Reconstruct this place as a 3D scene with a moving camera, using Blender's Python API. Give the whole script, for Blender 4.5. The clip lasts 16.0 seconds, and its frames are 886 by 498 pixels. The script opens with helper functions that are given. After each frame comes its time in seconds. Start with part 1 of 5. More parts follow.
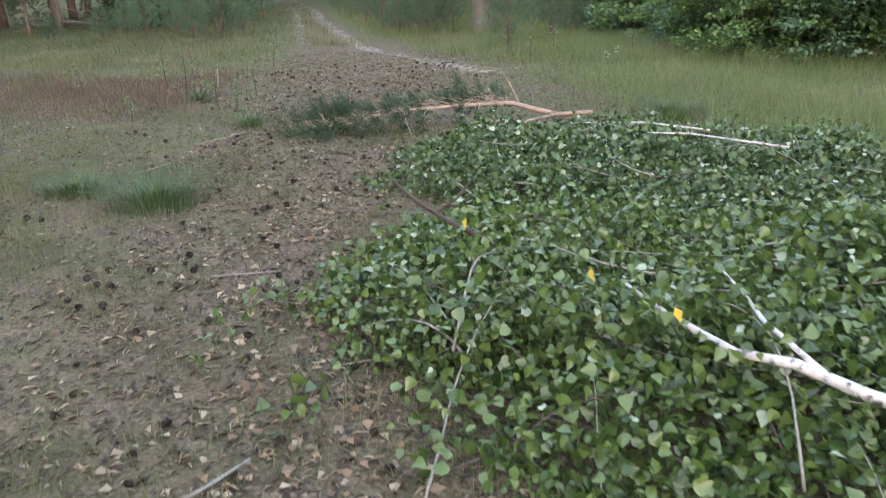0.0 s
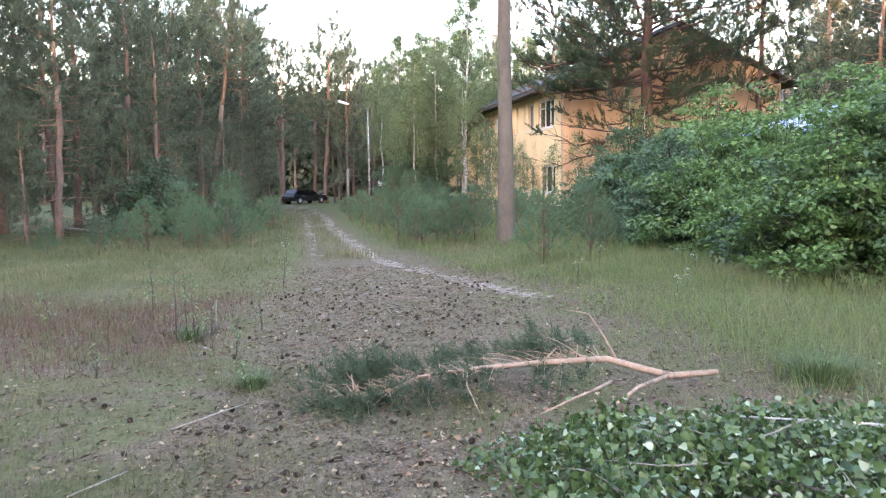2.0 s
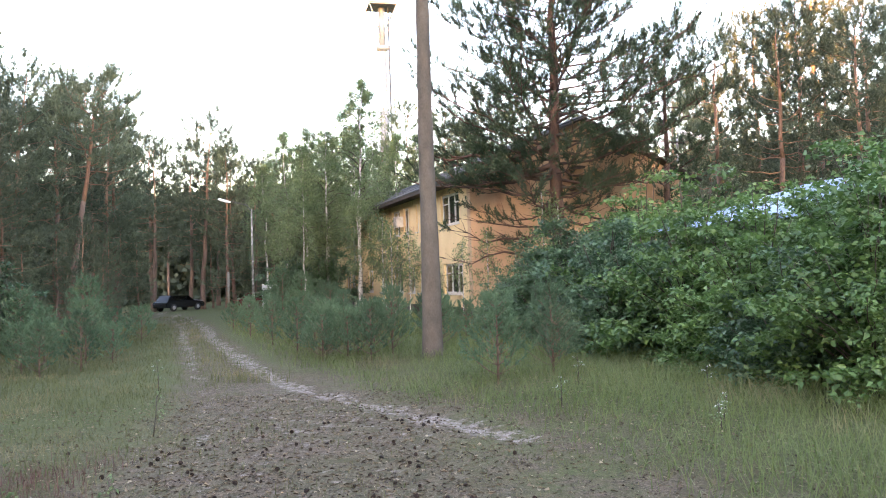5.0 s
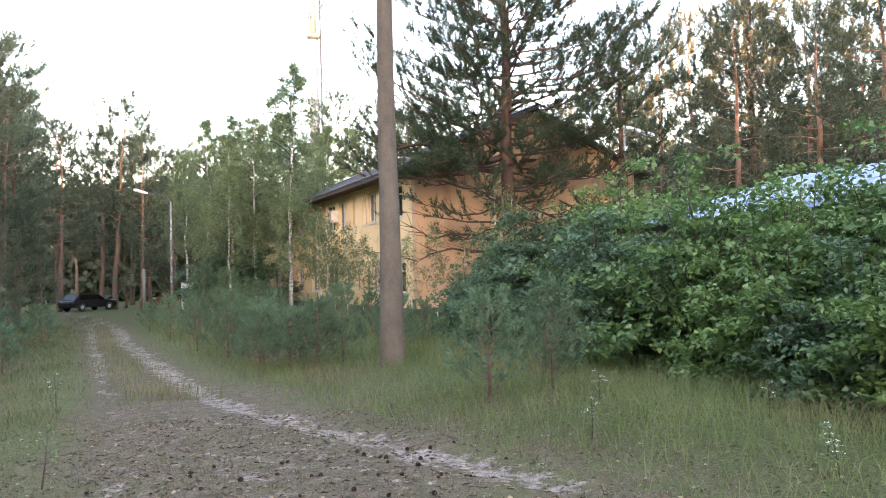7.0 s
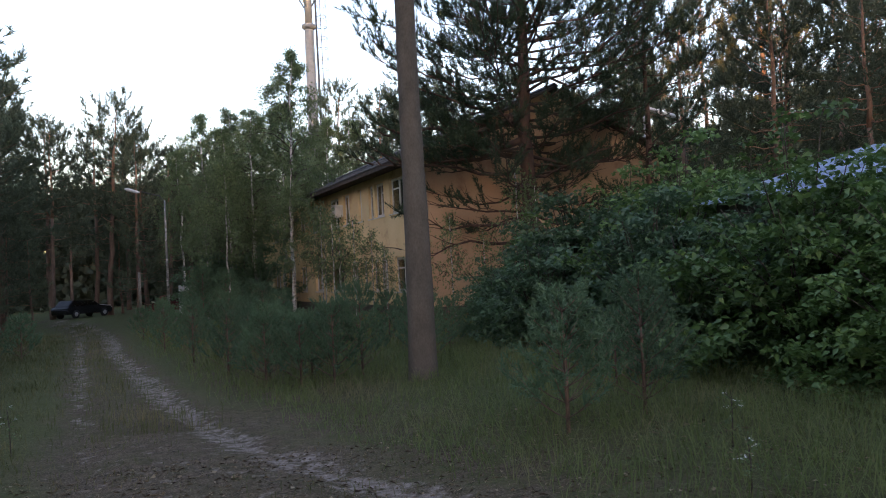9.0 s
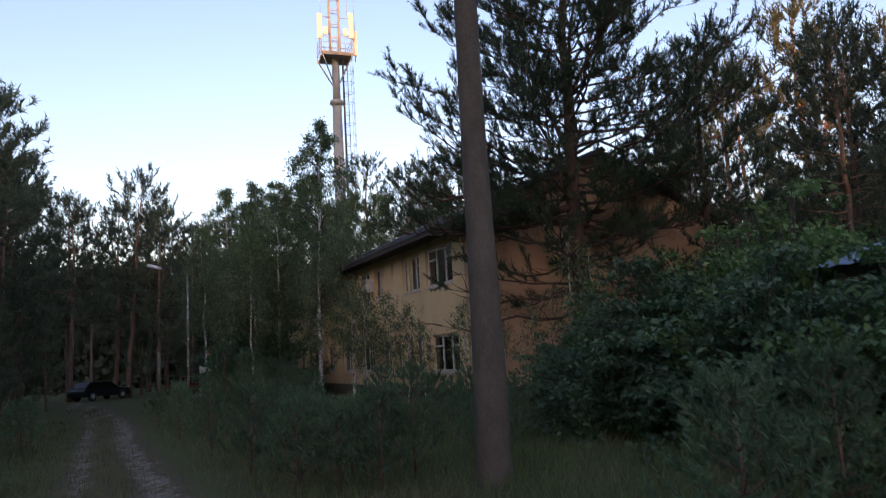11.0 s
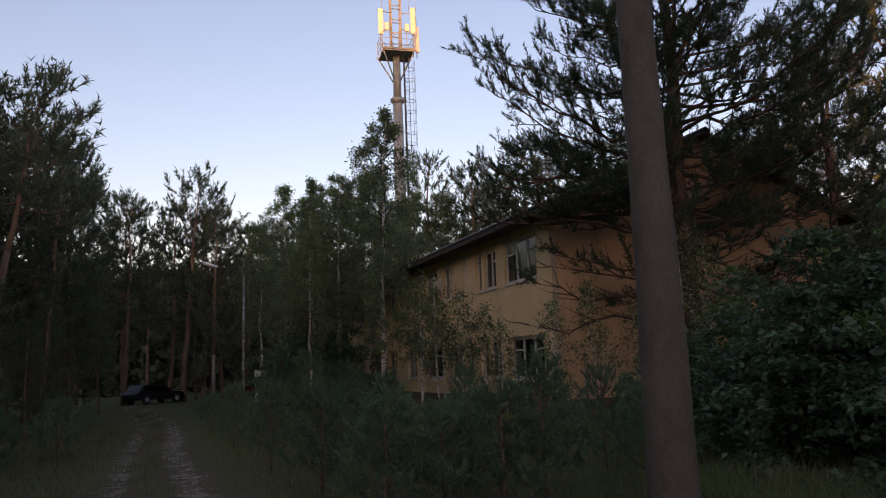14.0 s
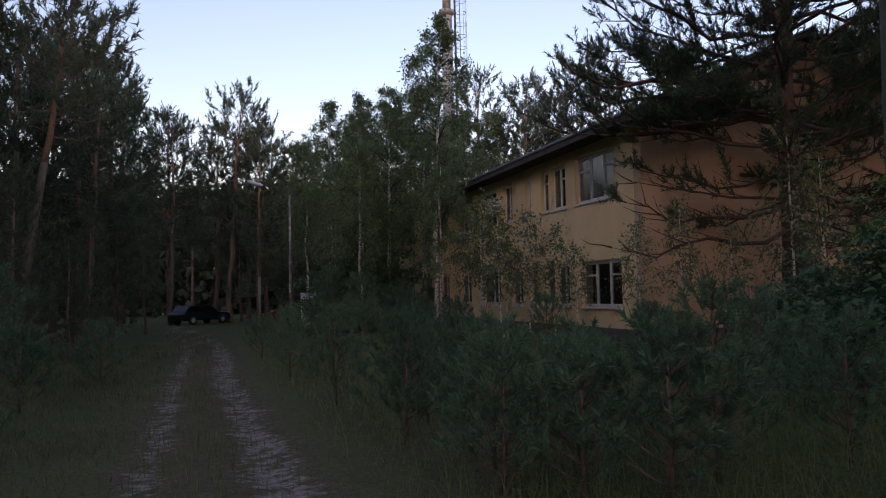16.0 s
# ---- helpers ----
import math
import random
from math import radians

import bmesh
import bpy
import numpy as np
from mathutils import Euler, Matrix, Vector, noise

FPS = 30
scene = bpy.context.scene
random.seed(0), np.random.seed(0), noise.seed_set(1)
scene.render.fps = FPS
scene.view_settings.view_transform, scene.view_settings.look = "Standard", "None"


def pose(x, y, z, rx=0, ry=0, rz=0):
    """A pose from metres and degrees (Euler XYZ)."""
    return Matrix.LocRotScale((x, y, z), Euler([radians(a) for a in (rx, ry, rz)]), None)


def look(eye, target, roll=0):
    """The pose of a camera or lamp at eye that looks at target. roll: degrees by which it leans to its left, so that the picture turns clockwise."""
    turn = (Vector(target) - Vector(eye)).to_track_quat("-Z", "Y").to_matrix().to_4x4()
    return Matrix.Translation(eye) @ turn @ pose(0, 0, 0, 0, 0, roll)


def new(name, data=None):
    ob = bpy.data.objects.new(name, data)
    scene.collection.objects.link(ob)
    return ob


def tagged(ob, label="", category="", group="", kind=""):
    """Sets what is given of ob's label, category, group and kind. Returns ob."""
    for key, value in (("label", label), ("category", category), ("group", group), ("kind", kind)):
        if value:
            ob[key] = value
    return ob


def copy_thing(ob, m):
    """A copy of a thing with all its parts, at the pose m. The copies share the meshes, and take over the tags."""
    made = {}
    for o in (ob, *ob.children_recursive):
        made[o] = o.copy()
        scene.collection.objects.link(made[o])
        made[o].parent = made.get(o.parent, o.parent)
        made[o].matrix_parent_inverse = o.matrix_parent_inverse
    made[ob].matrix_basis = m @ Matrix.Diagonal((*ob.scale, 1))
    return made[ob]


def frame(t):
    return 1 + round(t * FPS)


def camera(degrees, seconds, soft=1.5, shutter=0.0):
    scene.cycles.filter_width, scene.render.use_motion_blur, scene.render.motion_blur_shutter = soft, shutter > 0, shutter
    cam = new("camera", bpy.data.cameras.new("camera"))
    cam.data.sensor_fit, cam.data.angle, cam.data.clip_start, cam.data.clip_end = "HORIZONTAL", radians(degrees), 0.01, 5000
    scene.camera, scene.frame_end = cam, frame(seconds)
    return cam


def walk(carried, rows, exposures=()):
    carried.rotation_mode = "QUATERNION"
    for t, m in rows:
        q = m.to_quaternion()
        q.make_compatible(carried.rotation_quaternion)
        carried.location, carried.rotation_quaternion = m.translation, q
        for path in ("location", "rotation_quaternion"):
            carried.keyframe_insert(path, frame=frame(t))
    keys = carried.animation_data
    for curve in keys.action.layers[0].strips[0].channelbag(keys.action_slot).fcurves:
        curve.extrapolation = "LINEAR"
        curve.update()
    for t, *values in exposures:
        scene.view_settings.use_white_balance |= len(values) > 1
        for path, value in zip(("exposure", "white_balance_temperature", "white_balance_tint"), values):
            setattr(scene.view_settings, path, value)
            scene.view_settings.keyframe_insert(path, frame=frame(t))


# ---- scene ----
cam = camera(60.9, 16.0, soft=1.0, shutter=0.2)
METRES, EYE, TILT, LEAN, TURN = 19.2, 1.5, 0.0, 0.0, -4.9
ROWS = [
    (0.0, 0.0, 0.0, 0.0, -0.36, -20.12, 0.97),
    (0.5, -0.0096, 0.0326, -0.0003, 0.12, -15.53, 0.75),
    (1.0, -0.0213, 0.0633, 0.0017, 2.38, -11.53, 0.69),
    (1.5, -0.0267, 0.0945, 0.0037, 1.4, -8.32, 0.81),
    (2.0, -0.0313, 0.1281, 0.0067, -0.33, -5.26, 0.83),
    (2.5, -0.039, 0.159, 0.0093, -2.27, -3.08, 0.9),
    (3.0, -0.0416, 0.1917, 0.0089, -3.23, -1.37, 1.13),
    (3.5, -0.0515, 0.222, 0.0073, -4.81, -0.2, 1.23),
    (4.0, -0.0576, 0.2509, 0.0076, -6.63, 1.11, 1.51),
    (6.5, -0.0865, 0.406, 0.0042, -13.07, 2.5, 1.65),
    (7.0, -0.0895, 0.4418, 0.0036, -15.18, 2.07, 1.48),
    (7.5, -0.093, 0.4724, 0.0037, -17.22, 1.55, 1.59),
    (8.0, -0.0924, 0.5066, 0.0044, -15.87, 1.64, 2.04),
    (10.5, -0.0905, 0.6686, 0.004, -15.14, 2.68, 3.73),
    (11.0, -0.0935, 0.7, 0.0055, -13.5, 7.81, 3.2),
    (11.5, -0.095, 0.7282, 0.009, -12.21, 14.07, 2.32),
    (12.0, -0.0957, 0.756, 0.0074, -11.51, 15.82, 1.83),
    (12.5, -0.0996, 0.7768, 0.0028, -11.34, 15.78, 2.09),
    (13.0, -0.0984, 0.8066, -0.0008, -10.61, 13.5, 1.69),
    (13.5, -0.1044, 0.8363, -0.0056, -9.91, 9.78, 1.23),
    (14.0, -0.1097, 0.8638, -0.006, -9.7, 8.87, 2.15),
    (14.5, -0.1157, 0.8957, -0.0051, -8.37, 8.82, 2.71),
    (15.0, -0.1231, 0.924, -0.0047, -8.1, 6.98, 2.09),
    (15.5, -0.1271, 0.9531, -0.0045, -6.67, 4.97, 1.26),
    (16.0, -0.1365, 0.9816, -0.0056, -6.91, 3.35, 1.18),
]
EXPOSURES = [(0.0, 4.7, 6950, 33), (2.0, 4.98, 6500, 36), (4.2, 4.6, 6650, 34), (7.0, 4.6, 6800, 33), (7.5, 4.3, 6900, 33), (8.1, 2.85, 6600, 33), (10.5, 2.5, 6100, 36), (11.0, 2.0, 6000, 38), (11.5, 1.5, 6200, 38), (12.5, 1.35, 6600, 41), (13.5, 1.55, 6750, 42), (14.5, 1.6, 6700, 42), (15.5, 1.72, 6450, 42), (16.0, 1.78, 6250, 43)]
walk(cam, [(t, pose(0, 0, EYE, TILT, LEAN, TURN) @ pose(METRES * x, METRES * y, METRES * z, 90 + pitch, roll, yaw)) for t, x, y, z, yaw, pitch, roll in ROWS], EXPOSURES)

# ---- world and sun: the last light of the evening, low behind the walker ----
SUN_ELEVATION, SUN_FROM = 3.5, Vector((-0.35, -0.94, 0))
world = bpy.data.worlds.new("evening_sky")
scene.world = world
world.use_nodes = True
sky = world.node_tree.nodes.new("ShaderNodeTexSky")
sky.sky_type, sky.sun_disc = "NISHITA", False
sky.sun_elevation = radians(SUN_ELEVATION)
sky.ozone_density, sky.air_density = 1.2, 1.0
sky.sun_rotation = math.atan2(SUN_FROM.x, SUN_FROM.y)
world.node_tree.links.new(sky.outputs[0], world.node_tree.nodes["Background"].inputs[0])
world.node_tree.nodes["Background"].inputs[1].default_value = 0.15
sun = new("sun", bpy.data.lights.new("sun", "SUN"))
sun.data.energy, sun.data.angle, sun.data.color = 2.0, radians(0.5), (1, 0.45, 0.09)
sun.matrix_world = look(tuple(SUN_FROM.normalized() * 100 + Vector((0, 0, 100 * math.tan(radians(SUN_ELEVATION))))), (0, 0, 0))


# ---- materials ----
def mat(name, dark, light, scale=6.0, fine=60.0, rough=0.8, bump=0.3, bump_size=0.01, metal=0.0, island=0.0, piece=0.0, thin=0.0, stretch=(1, 1, 1), third=None, third_scale=1.5, third_at=0.55, spec=0.3, tree=0.0):
    """Two colours mixed by noise at two scales, with optional variation per island or piece, a third stain colour and thin-leaf light."""
    m = bpy.data.materials.new(name)
    m.use_nodes = True
    nodes, links = m.node_tree.nodes, m.node_tree.links
    shader = nodes["Principled BSDF"]
    coord = nodes.new("ShaderNodeTexCoord")
    mapping = nodes.new("ShaderNodeMapping")
    mapping.inputs["Scale"].default_value = stretch
    links.new(coord.outputs["Object"], mapping.inputs["Vector"])

    def noise_at(s, detail=5.0, roughness=0.6):
        n = nodes.new("ShaderNodeTexNoise")
        n.inputs["Scale"].default_value, n.inputs["Detail"].default_value, n.inputs["Roughness"].default_value = s, detail, roughness
        links.new(mapping.outputs[0], n.inputs["Vector"])
        return n.outputs["Fac"]

    def maths(kind, a, b):
        n = nodes.new("ShaderNodeMath")
        n.operation = kind
        for i, v in enumerate((a, b)):
            if isinstance(v, (int, float)):
                n.inputs[i].default_value = v
            else:
                links.new(v, n.inputs[i])
        return n.outputs[0]

    def blend(fac, a, b):
        n = nodes.new("ShaderNodeMix")
        n.data_type = "RGBA"
        links.new(fac, n.inputs["Factor"])
        for key, v in (("A", a), ("B", b)):
            socket = [s for s in n.inputs if s.name == key and s.type == "RGBA"][0]
            if isinstance(v, tuple):
                socket.default_value = (*v, 1)
            else:
                links.new(v, socket)
        return [s for s in n.outputs if s.type == "RGBA"][0]

    large, small = noise_at(scale), noise_at(fine, 3.0)
    fac = maths("ADD", maths("MULTIPLY", large, 0.6), maths("MULTIPLY", small, 0.4))
    if island or piece:
        if island:
            src = nodes.new("ShaderNodeNewGeometry").outputs["Random Per Island"]
        else:
            src = nodes.new("ShaderNodeObjectInfo").outputs["Random"]
        k = island or piece
        fac = maths("ADD", maths("MULTIPLY", fac, 1 - k), maths("MULTIPLY", src, k))
        spread = maths("MULTIPLY", maths("SUBTRACT", fac, 0.5), 1.2)
    else:
        spread = maths("MULTIPLY", maths("SUBTRACT", fac, 0.5), 3.0)
    clamp = nodes.new("ShaderNodeClamp")
    links.new(maths("ADD", spread, 0.5), clamp.inputs[0])
    colour = blend(clamp.outputs[0], dark, light)
    if third:
        ramp = nodes.new("ShaderNodeMapRange")
        links.new(noise_at(third_scale, 6.0, 0.65), ramp.inputs[0])
        ramp.inputs[1].default_value, ramp.inputs[2].default_value = third_at, third_at + 0.12
        colour = blend(ramp.outputs[0], colour, third)
    if tree:
        hsv = nodes.new("ShaderNodeHueSaturation")
        rnd = nodes.new("ShaderNodeObjectInfo").outputs["Random"]
        links.new(maths("ADD", maths("MULTIPLY", rnd, 2 * tree), 1 - tree), hsv.inputs["Value"])
        links.new(maths("ADD", maths("MULTIPLY", rnd, -0.05 * tree), 0.5 + 0.02 * tree), hsv.inputs["Hue"])
        links.new(colour, hsv.inputs["Color"])
        colour = hsv.outputs[0]
    links.new(colour, shader.inputs["Base Color"])
    shader.inputs["Roughness"].default_value, shader.inputs["Metallic"].default_value = rough, metal
    shader.inputs["Specular IOR Level"].default_value = spec
    if bump:
        b = nodes.new("ShaderNodeBump")
        b.inputs["Strength"].default_value, b.inputs["Distance"].default_value = bump, bump_size
        links.new(fac, b.inputs["Height"])
        links.new(b.outputs[0], shader.inputs["Normal"])
    if thin:
        t = nodes.new("ShaderNodeBsdfTranslucent")
        links.new(colour, t.inputs[0])
        mix = nodes.new("ShaderNodeMixShader")
        mix.inputs[0].default_value = thin
        links.new(shader.outputs[0], mix.inputs[1])
        links.new(t.outputs[0], mix.inputs[2])
        links.new(mix.outputs[0], nodes["Material Output"].inputs[0])
    return m


def ground_material():
    """Forest soil with litter, moss and grass patches; worn sand where the mesh's sand attribute says so."""
    m = bpy.data.materials.new("forest_ground")
    m.use_nodes = True
    nodes, links = m.node_tree.nodes, m.node_tree.links
    shader = nodes["Principled BSDF"]
    coord = nodes.new("ShaderNodeTexCoord")

    def noise_at(s, detail=6.0, roughness=0.6):
        n = nodes.new("ShaderNodeTexNoise")
        n.inputs["Scale"].default_value, n.inputs["Detail"].default_value, n.inputs["Roughness"].default_value = s, detail, roughness
        links.new(coord.outputs["Object"], n.inputs["Vector"])
        return n.outputs["Fac"]

    def ramp(src, lo, hi):
        n = nodes.new("ShaderNodeMapRange")
        links.new(src, n.inputs[0])
        n.inputs[1].default_value, n.inputs[2].default_value = lo, hi
        return n.outputs[0]

    def maths(kind, a, b):
        n = nodes.new("ShaderNodeMath")
        n.operation = kind
        for i, v in enumerate((a, b)):
            if isinstance(v, (int, float)):
                n.inputs[i].default_value = v
            else:
                links.new(v, n.inputs[i])
        return n.outputs[0]

    def blend(fac, a, b):
        n = nodes.new("ShaderNodeMix")
        n.data_type = "RGBA"
        links.new(fac, n.inputs["Factor"])
        for key, v in (("A", a), ("B", b)):
            socket = [s for s in n.inputs if s.name == key and s.type == "RGBA"][0]
            if isinstance(v, tuple):
                socket.default_value = (*v, 1)
            else:
                links.new(v, socket)
        return [s for s in n.outputs if s.type == "RGBA"][0]

    def attribute(name):
        n = nodes.new("ShaderNodeAttribute")
        n.attribute_name = name
        return n.outputs["Fac"]

    soil = blend(ramp(noise_at(9), 0.35, 0.65), (0.022, 0.016, 0.010), (0.12, 0.085, 0.055))
    soil = blend(ramp(noise_at(45, 3), 0.42, 0.68), soil, (0.2, 0.152, 0.105))
    soil = blend(ramp(noise_at(3.5, 5, 0.7), 0.52, 0.66), soil, (0.072, 0.058, 0.032))
    green = blend(ramp(noise_at(20), 0.3, 0.7), (0.036, 0.052, 0.015), (0.12, 0.13, 0.048))
    patchy = maths("MULTIPLY", ramp(noise_at(1.6, 7, 0.65), 0.41, 0.56), maths("ADD", 0.3, maths("MULTIPLY", ramp(noise_at(55, 4, 0.7), 0.4, 0.58), 0.7)))
    cover = maths("MULTIPLY", patchy, maths("SUBTRACT", 1.0, maths("MULTIPLY", attribute("bare"), 0.65)))
    base = blend(maths("MAXIMUM", cover, attribute("lawn")), soil, green)
    sand = blend(ramp(noise_at(14), 0.35, 0.65), (0.17, 0.133, 0.108), (0.36, 0.3, 0.255))
    sand = blend(ramp(noise_at(70, 2), 0.55, 0.72), sand, (0.085, 0.065, 0.048))
    sandy = ramp(maths("ADD", attribute("sand"), maths("MULTIPLY", maths("SUBTRACT", noise_at(5, 7, 0.7), 0.5), 2.3)), 0.45, 0.7)
    links.new(blend(sandy, base, sand), shader.inputs["Base Color"])
    shader.inputs["Roughness"].default_value, shader.inputs["Specular IOR Level"].default_value = 0.95, 0.15
    b = nodes.new("ShaderNodeBump")
    b.inputs["Strength"].default_value, b.inputs["Distance"].default_value = 0.8, 0.02
    links.new(maths("ADD", noise_at(30, 6, 0.7), maths("MULTIPLY", noise_at(140, 2), 0.5)), b.inputs["Height"])
    links.new(b.outputs[0], shader.inputs["Normal"])
    return m


M_GROUND = ground_material()
M_GRASS = mat("grass_blades", (0.062, 0.078, 0.023), (0.168, 0.168, 0.066), scale=0.9, fine=4, island=0.4, thin=0.45, bump=0, rough=0.6, third=(0.22, 0.175, 0.085), third_scale=0.7, third_at=0.5)
M_BANK_GRASS = mat("fresh_bank_grass", (0.092, 0.132, 0.036), (0.215, 0.25, 0.09), scale=0.6, fine=4, island=0.4, thin=0.5, bump=0, rough=0.6, third=(0.25, 0.215, 0.11), third_scale=0.5, third_at=0.53)
M_HEATHER = mat("withered_herb_stems", (0.07, 0.038, 0.03), (0.19, 0.105, 0.08), island=0.6, thin=0.15, bump=0)
M_LITTER = mat("dry_leaf_litter", (0.08, 0.052, 0.032), (0.36, 0.28, 0.18), island=0.9, thin=0.15, bump=0)
M_BROWN_LEAF = mat("curled_brown_leaves", (0.09, 0.05, 0.028), (0.30, 0.19, 0.11), island=0.9, thin=0.15, bump=0)
M_CRUMB = mat("dark_bark_crumbs", (0.018, 0.012, 0.008), (0.08, 0.052, 0.034), island=0.8, bump=0)
M_CONE = mat("pine_cone_scales", (0.018, 0.011, 0.008), (0.05, 0.032, 0.022), scale=30, piece=0.3, bump=0.5)
M_PINE_BARK = mat("pine_bark", (0.09, 0.06, 0.046), (0.27, 0.17, 0.12), scale=3, fine=25, stretch=(1, 1, 0.35), bump=0.9, bump_size=0.03, rough=0.95)
M_PINE_RED = mat("reddish_upper_pine_bark", (0.17, 0.09, 0.055), (0.38, 0.22, 0.14), scale=4, fine=30, stretch=(1, 1, 0.4), bump=0.6, rough=0.9)
M_BOUGH = mat("peeling_bough_bark", (0.19, 0.12, 0.08), (0.38, 0.27, 0.19), scale=14, fine=60, bump=0.6, rough=0.85, third=(0.10, 0.07, 0.055), third_scale=9, third_at=0.56)
# Darker pine bark for trees by the gable; their shade is in the colour.
M_SHADED_BARK = mat("shade_darkened_pine_bark", (0.045, 0.03, 0.024), (0.14, 0.085, 0.06), scale=3, fine=25, stretch=(1, 1, 0.4), bump=0.8, bump_size=0.03, rough=0.95)
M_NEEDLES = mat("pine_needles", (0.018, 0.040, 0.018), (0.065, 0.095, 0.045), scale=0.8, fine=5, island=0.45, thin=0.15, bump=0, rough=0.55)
# Haze is mixed into this colour: paler, greyer needles for distant pines.
M_HAZED_NEEDLES = mat("haze_paled_pine_needles", (0.045, 0.07, 0.04), (0.175, 0.195, 0.115), tree=0.35, scale=0.5, fine=3, island=0.4, thin=0.42, bump=0, rough=0.6)
M_YOUNG = mat("young_pine_needles", (0.038, 0.088, 0.045), (0.13, 0.215, 0.112), tree=0.25, scale=1.5, fine=8, island=0.5, thin=0.2, bump=0, rough=0.55)
M_BIRCH_LEAF = mat("birch_leaves", (0.078, 0.13, 0.05), (0.24, 0.305, 0.145), tree=0.2, scale=1.2, fine=9, island=0.6, thin=0.48, bump=0, rough=0.5)
M_FRESH_LEAF = mat("fresh_cut_birch_leaves", (0.02, 0.054, 0.008), (0.125, 0.185, 0.045), scale=2, fine=12, island=0.75, thin=0.25, bump=0, rough=0.36, spec=0.6)
M_CUT_LEAF = mat("cut_birch_leaves", (0.018, 0.05, 0.012), (0.105, 0.16, 0.05), scale=2, fine=12, island=0.75, thin=0.2, bump=0, rough=0.42, spec=0.4)
# Pale leaves serve as undersides and as highlights painted onto the heap.
M_LEAF_SHEEN = mat("leaf_undersides_and_sheen", (0.17, 0.22, 0.12), (0.31, 0.36, 0.24), scale=2, fine=12, island=0.7, thin=0.15, bump=0, rough=0.45, spec=0.6)
M_BUSH_LEAF = mat("bush_leaves", (0.048, 0.122, 0.026), (0.18, 0.29, 0.085), tree=0.25, scale=0.7, fine=6, island=0.5, thin=0.4, bump=0, rough=0.42, spec=0.5)
M_BUSH_DARK = mat("dark_bush_leaves", (0.034, 0.085, 0.038), (0.12, 0.205, 0.095), tree=0.25, scale=0.8, fine=6, island=0.5, thin=0.38, bump=0, rough=0.42, spec=0.5)
M_YELLOW_LEAF = mat("yellowed_leaf", (0.5, 0.32, 0.03), (0.6, 0.42, 0.06), thin=0.3, bump=0)
M_TWIG = mat("twig_bark", (0.035, 0.025, 0.02), (0.11, 0.085, 0.065), scale=12, bump=0.3)
M_GREY_TWIG = mat("grey_twig_bark", (0.13, 0.11, 0.09), (0.32, 0.29, 0.24), scale=12, bump=0.3)
M_BIRCH_BARK = mat("white_birch_bark", (0.42, 0.39, 0.34), (0.70, 0.67, 0.62), scale=5, fine=30, bump=0.3, third=(0.04, 0.035, 0.03), third_scale=11, third_at=0.49, stretch=(1, 1, 1.6))
M_CUT_STEM = mat("cut_birch_stem_bark", (0.30, 0.275, 0.24), (0.60, 0.565, 0.51), scale=9, fine=50, bump=0.6, third=(0.05, 0.04, 0.033), third_scale=24, third_at=0.53, stretch=(1, 1, 1))
M_POLE = mat("weathered_concrete", (0.068, 0.057, 0.044), (0.14, 0.12, 0.094), scale=3, fine=45, stretch=(1, 1, 0.5), bump=0.5, bump_size=0.006, rough=0.92, third=(0.085, 0.07, 0.062), third_scale=2.2, third_at=0.6)
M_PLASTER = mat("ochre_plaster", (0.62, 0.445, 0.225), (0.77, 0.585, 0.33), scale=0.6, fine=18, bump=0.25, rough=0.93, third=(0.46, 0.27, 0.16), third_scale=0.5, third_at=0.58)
# Gable plaster is a darker orange, with the gable's shade put into it.
M_PLASTER_SHADED = mat("shaded_orange_plaster_gable", (0.45, 0.285, 0.165), (0.57, 0.385, 0.24), scale=0.6, fine=18, bump=0.25, rough=0.93, third=(0.31, 0.17, 0.10), third_scale=0.45, third_at=0.57)
# Room shade is put into this colour, far darker than plain plaster.
M_SHADED_INSIDE = mat("shade_dark_plaster_inside", (0.05, 0.047, 0.042), (0.09, 0.085, 0.075), bump=0)
M_SLATE = mat("asbestos_slate", (0.055, 0.055, 0.052), (0.15, 0.147, 0.14), scale=2.5, fine=30, bump=0.3, rough=0.9, piece=0.35, third=(0.08, 0.09, 0.06), third_scale=2)
M_SOFFIT = mat("dark_eave_boards", (0.035, 0.028, 0.022), (0.09, 0.07, 0.055), scale=4, stretch=(6, 1, 1))
M_FRAME = mat("worn_white_window_paint", (0.42, 0.39, 0.34), (0.72, 0.69, 0.63), scale=4, fine=40, bump=0.3, rough=0.7)
M_STEEL = mat("painted_steel_mast", (0.26, 0.26, 0.25), (0.40, 0.40, 0.38), scale=2, bump=0.1, rough=0.6)
M_WHITE_PLASTIC = mat("white_antenna_cover", (0.72, 0.70, 0.66), (0.82, 0.80, 0.76), scale=4, bump=0, rough=0.5)
M_DARK_STEEL = mat("dark_steel", (0.07, 0.07, 0.07), (0.14, 0.14, 0.14), bump=0.1, rough=0.6)
M_WHITE_LAMP = mat("pale_lamp_housing", (0.7, 0.7, 0.68), (0.85, 0.85, 0.83), bump=0, rough=0.4)
M_CAR_BLACK = mat("black_car_paint", (0.008, 0.008, 0.010), (0.016, 0.016, 0.02), bump=0, rough=0.25, spec=0.5)
M_CAR_RED = mat("dark_red_car_paint", (0.085, 0.015, 0.012), (0.13, 0.024, 0.018), bump=0, rough=0.3, spec=0.5)
M_CAR_WHITE = mat("white_headlight_and_bonnet_sheen", (0.7, 0.7, 0.7), (0.8, 0.8, 0.8), bump=0, rough=0.3)
M_RUBBER = mat("tyre_rubber", (0.012, 0.012, 0.012), (0.03, 0.03, 0.03), bump=0.2)
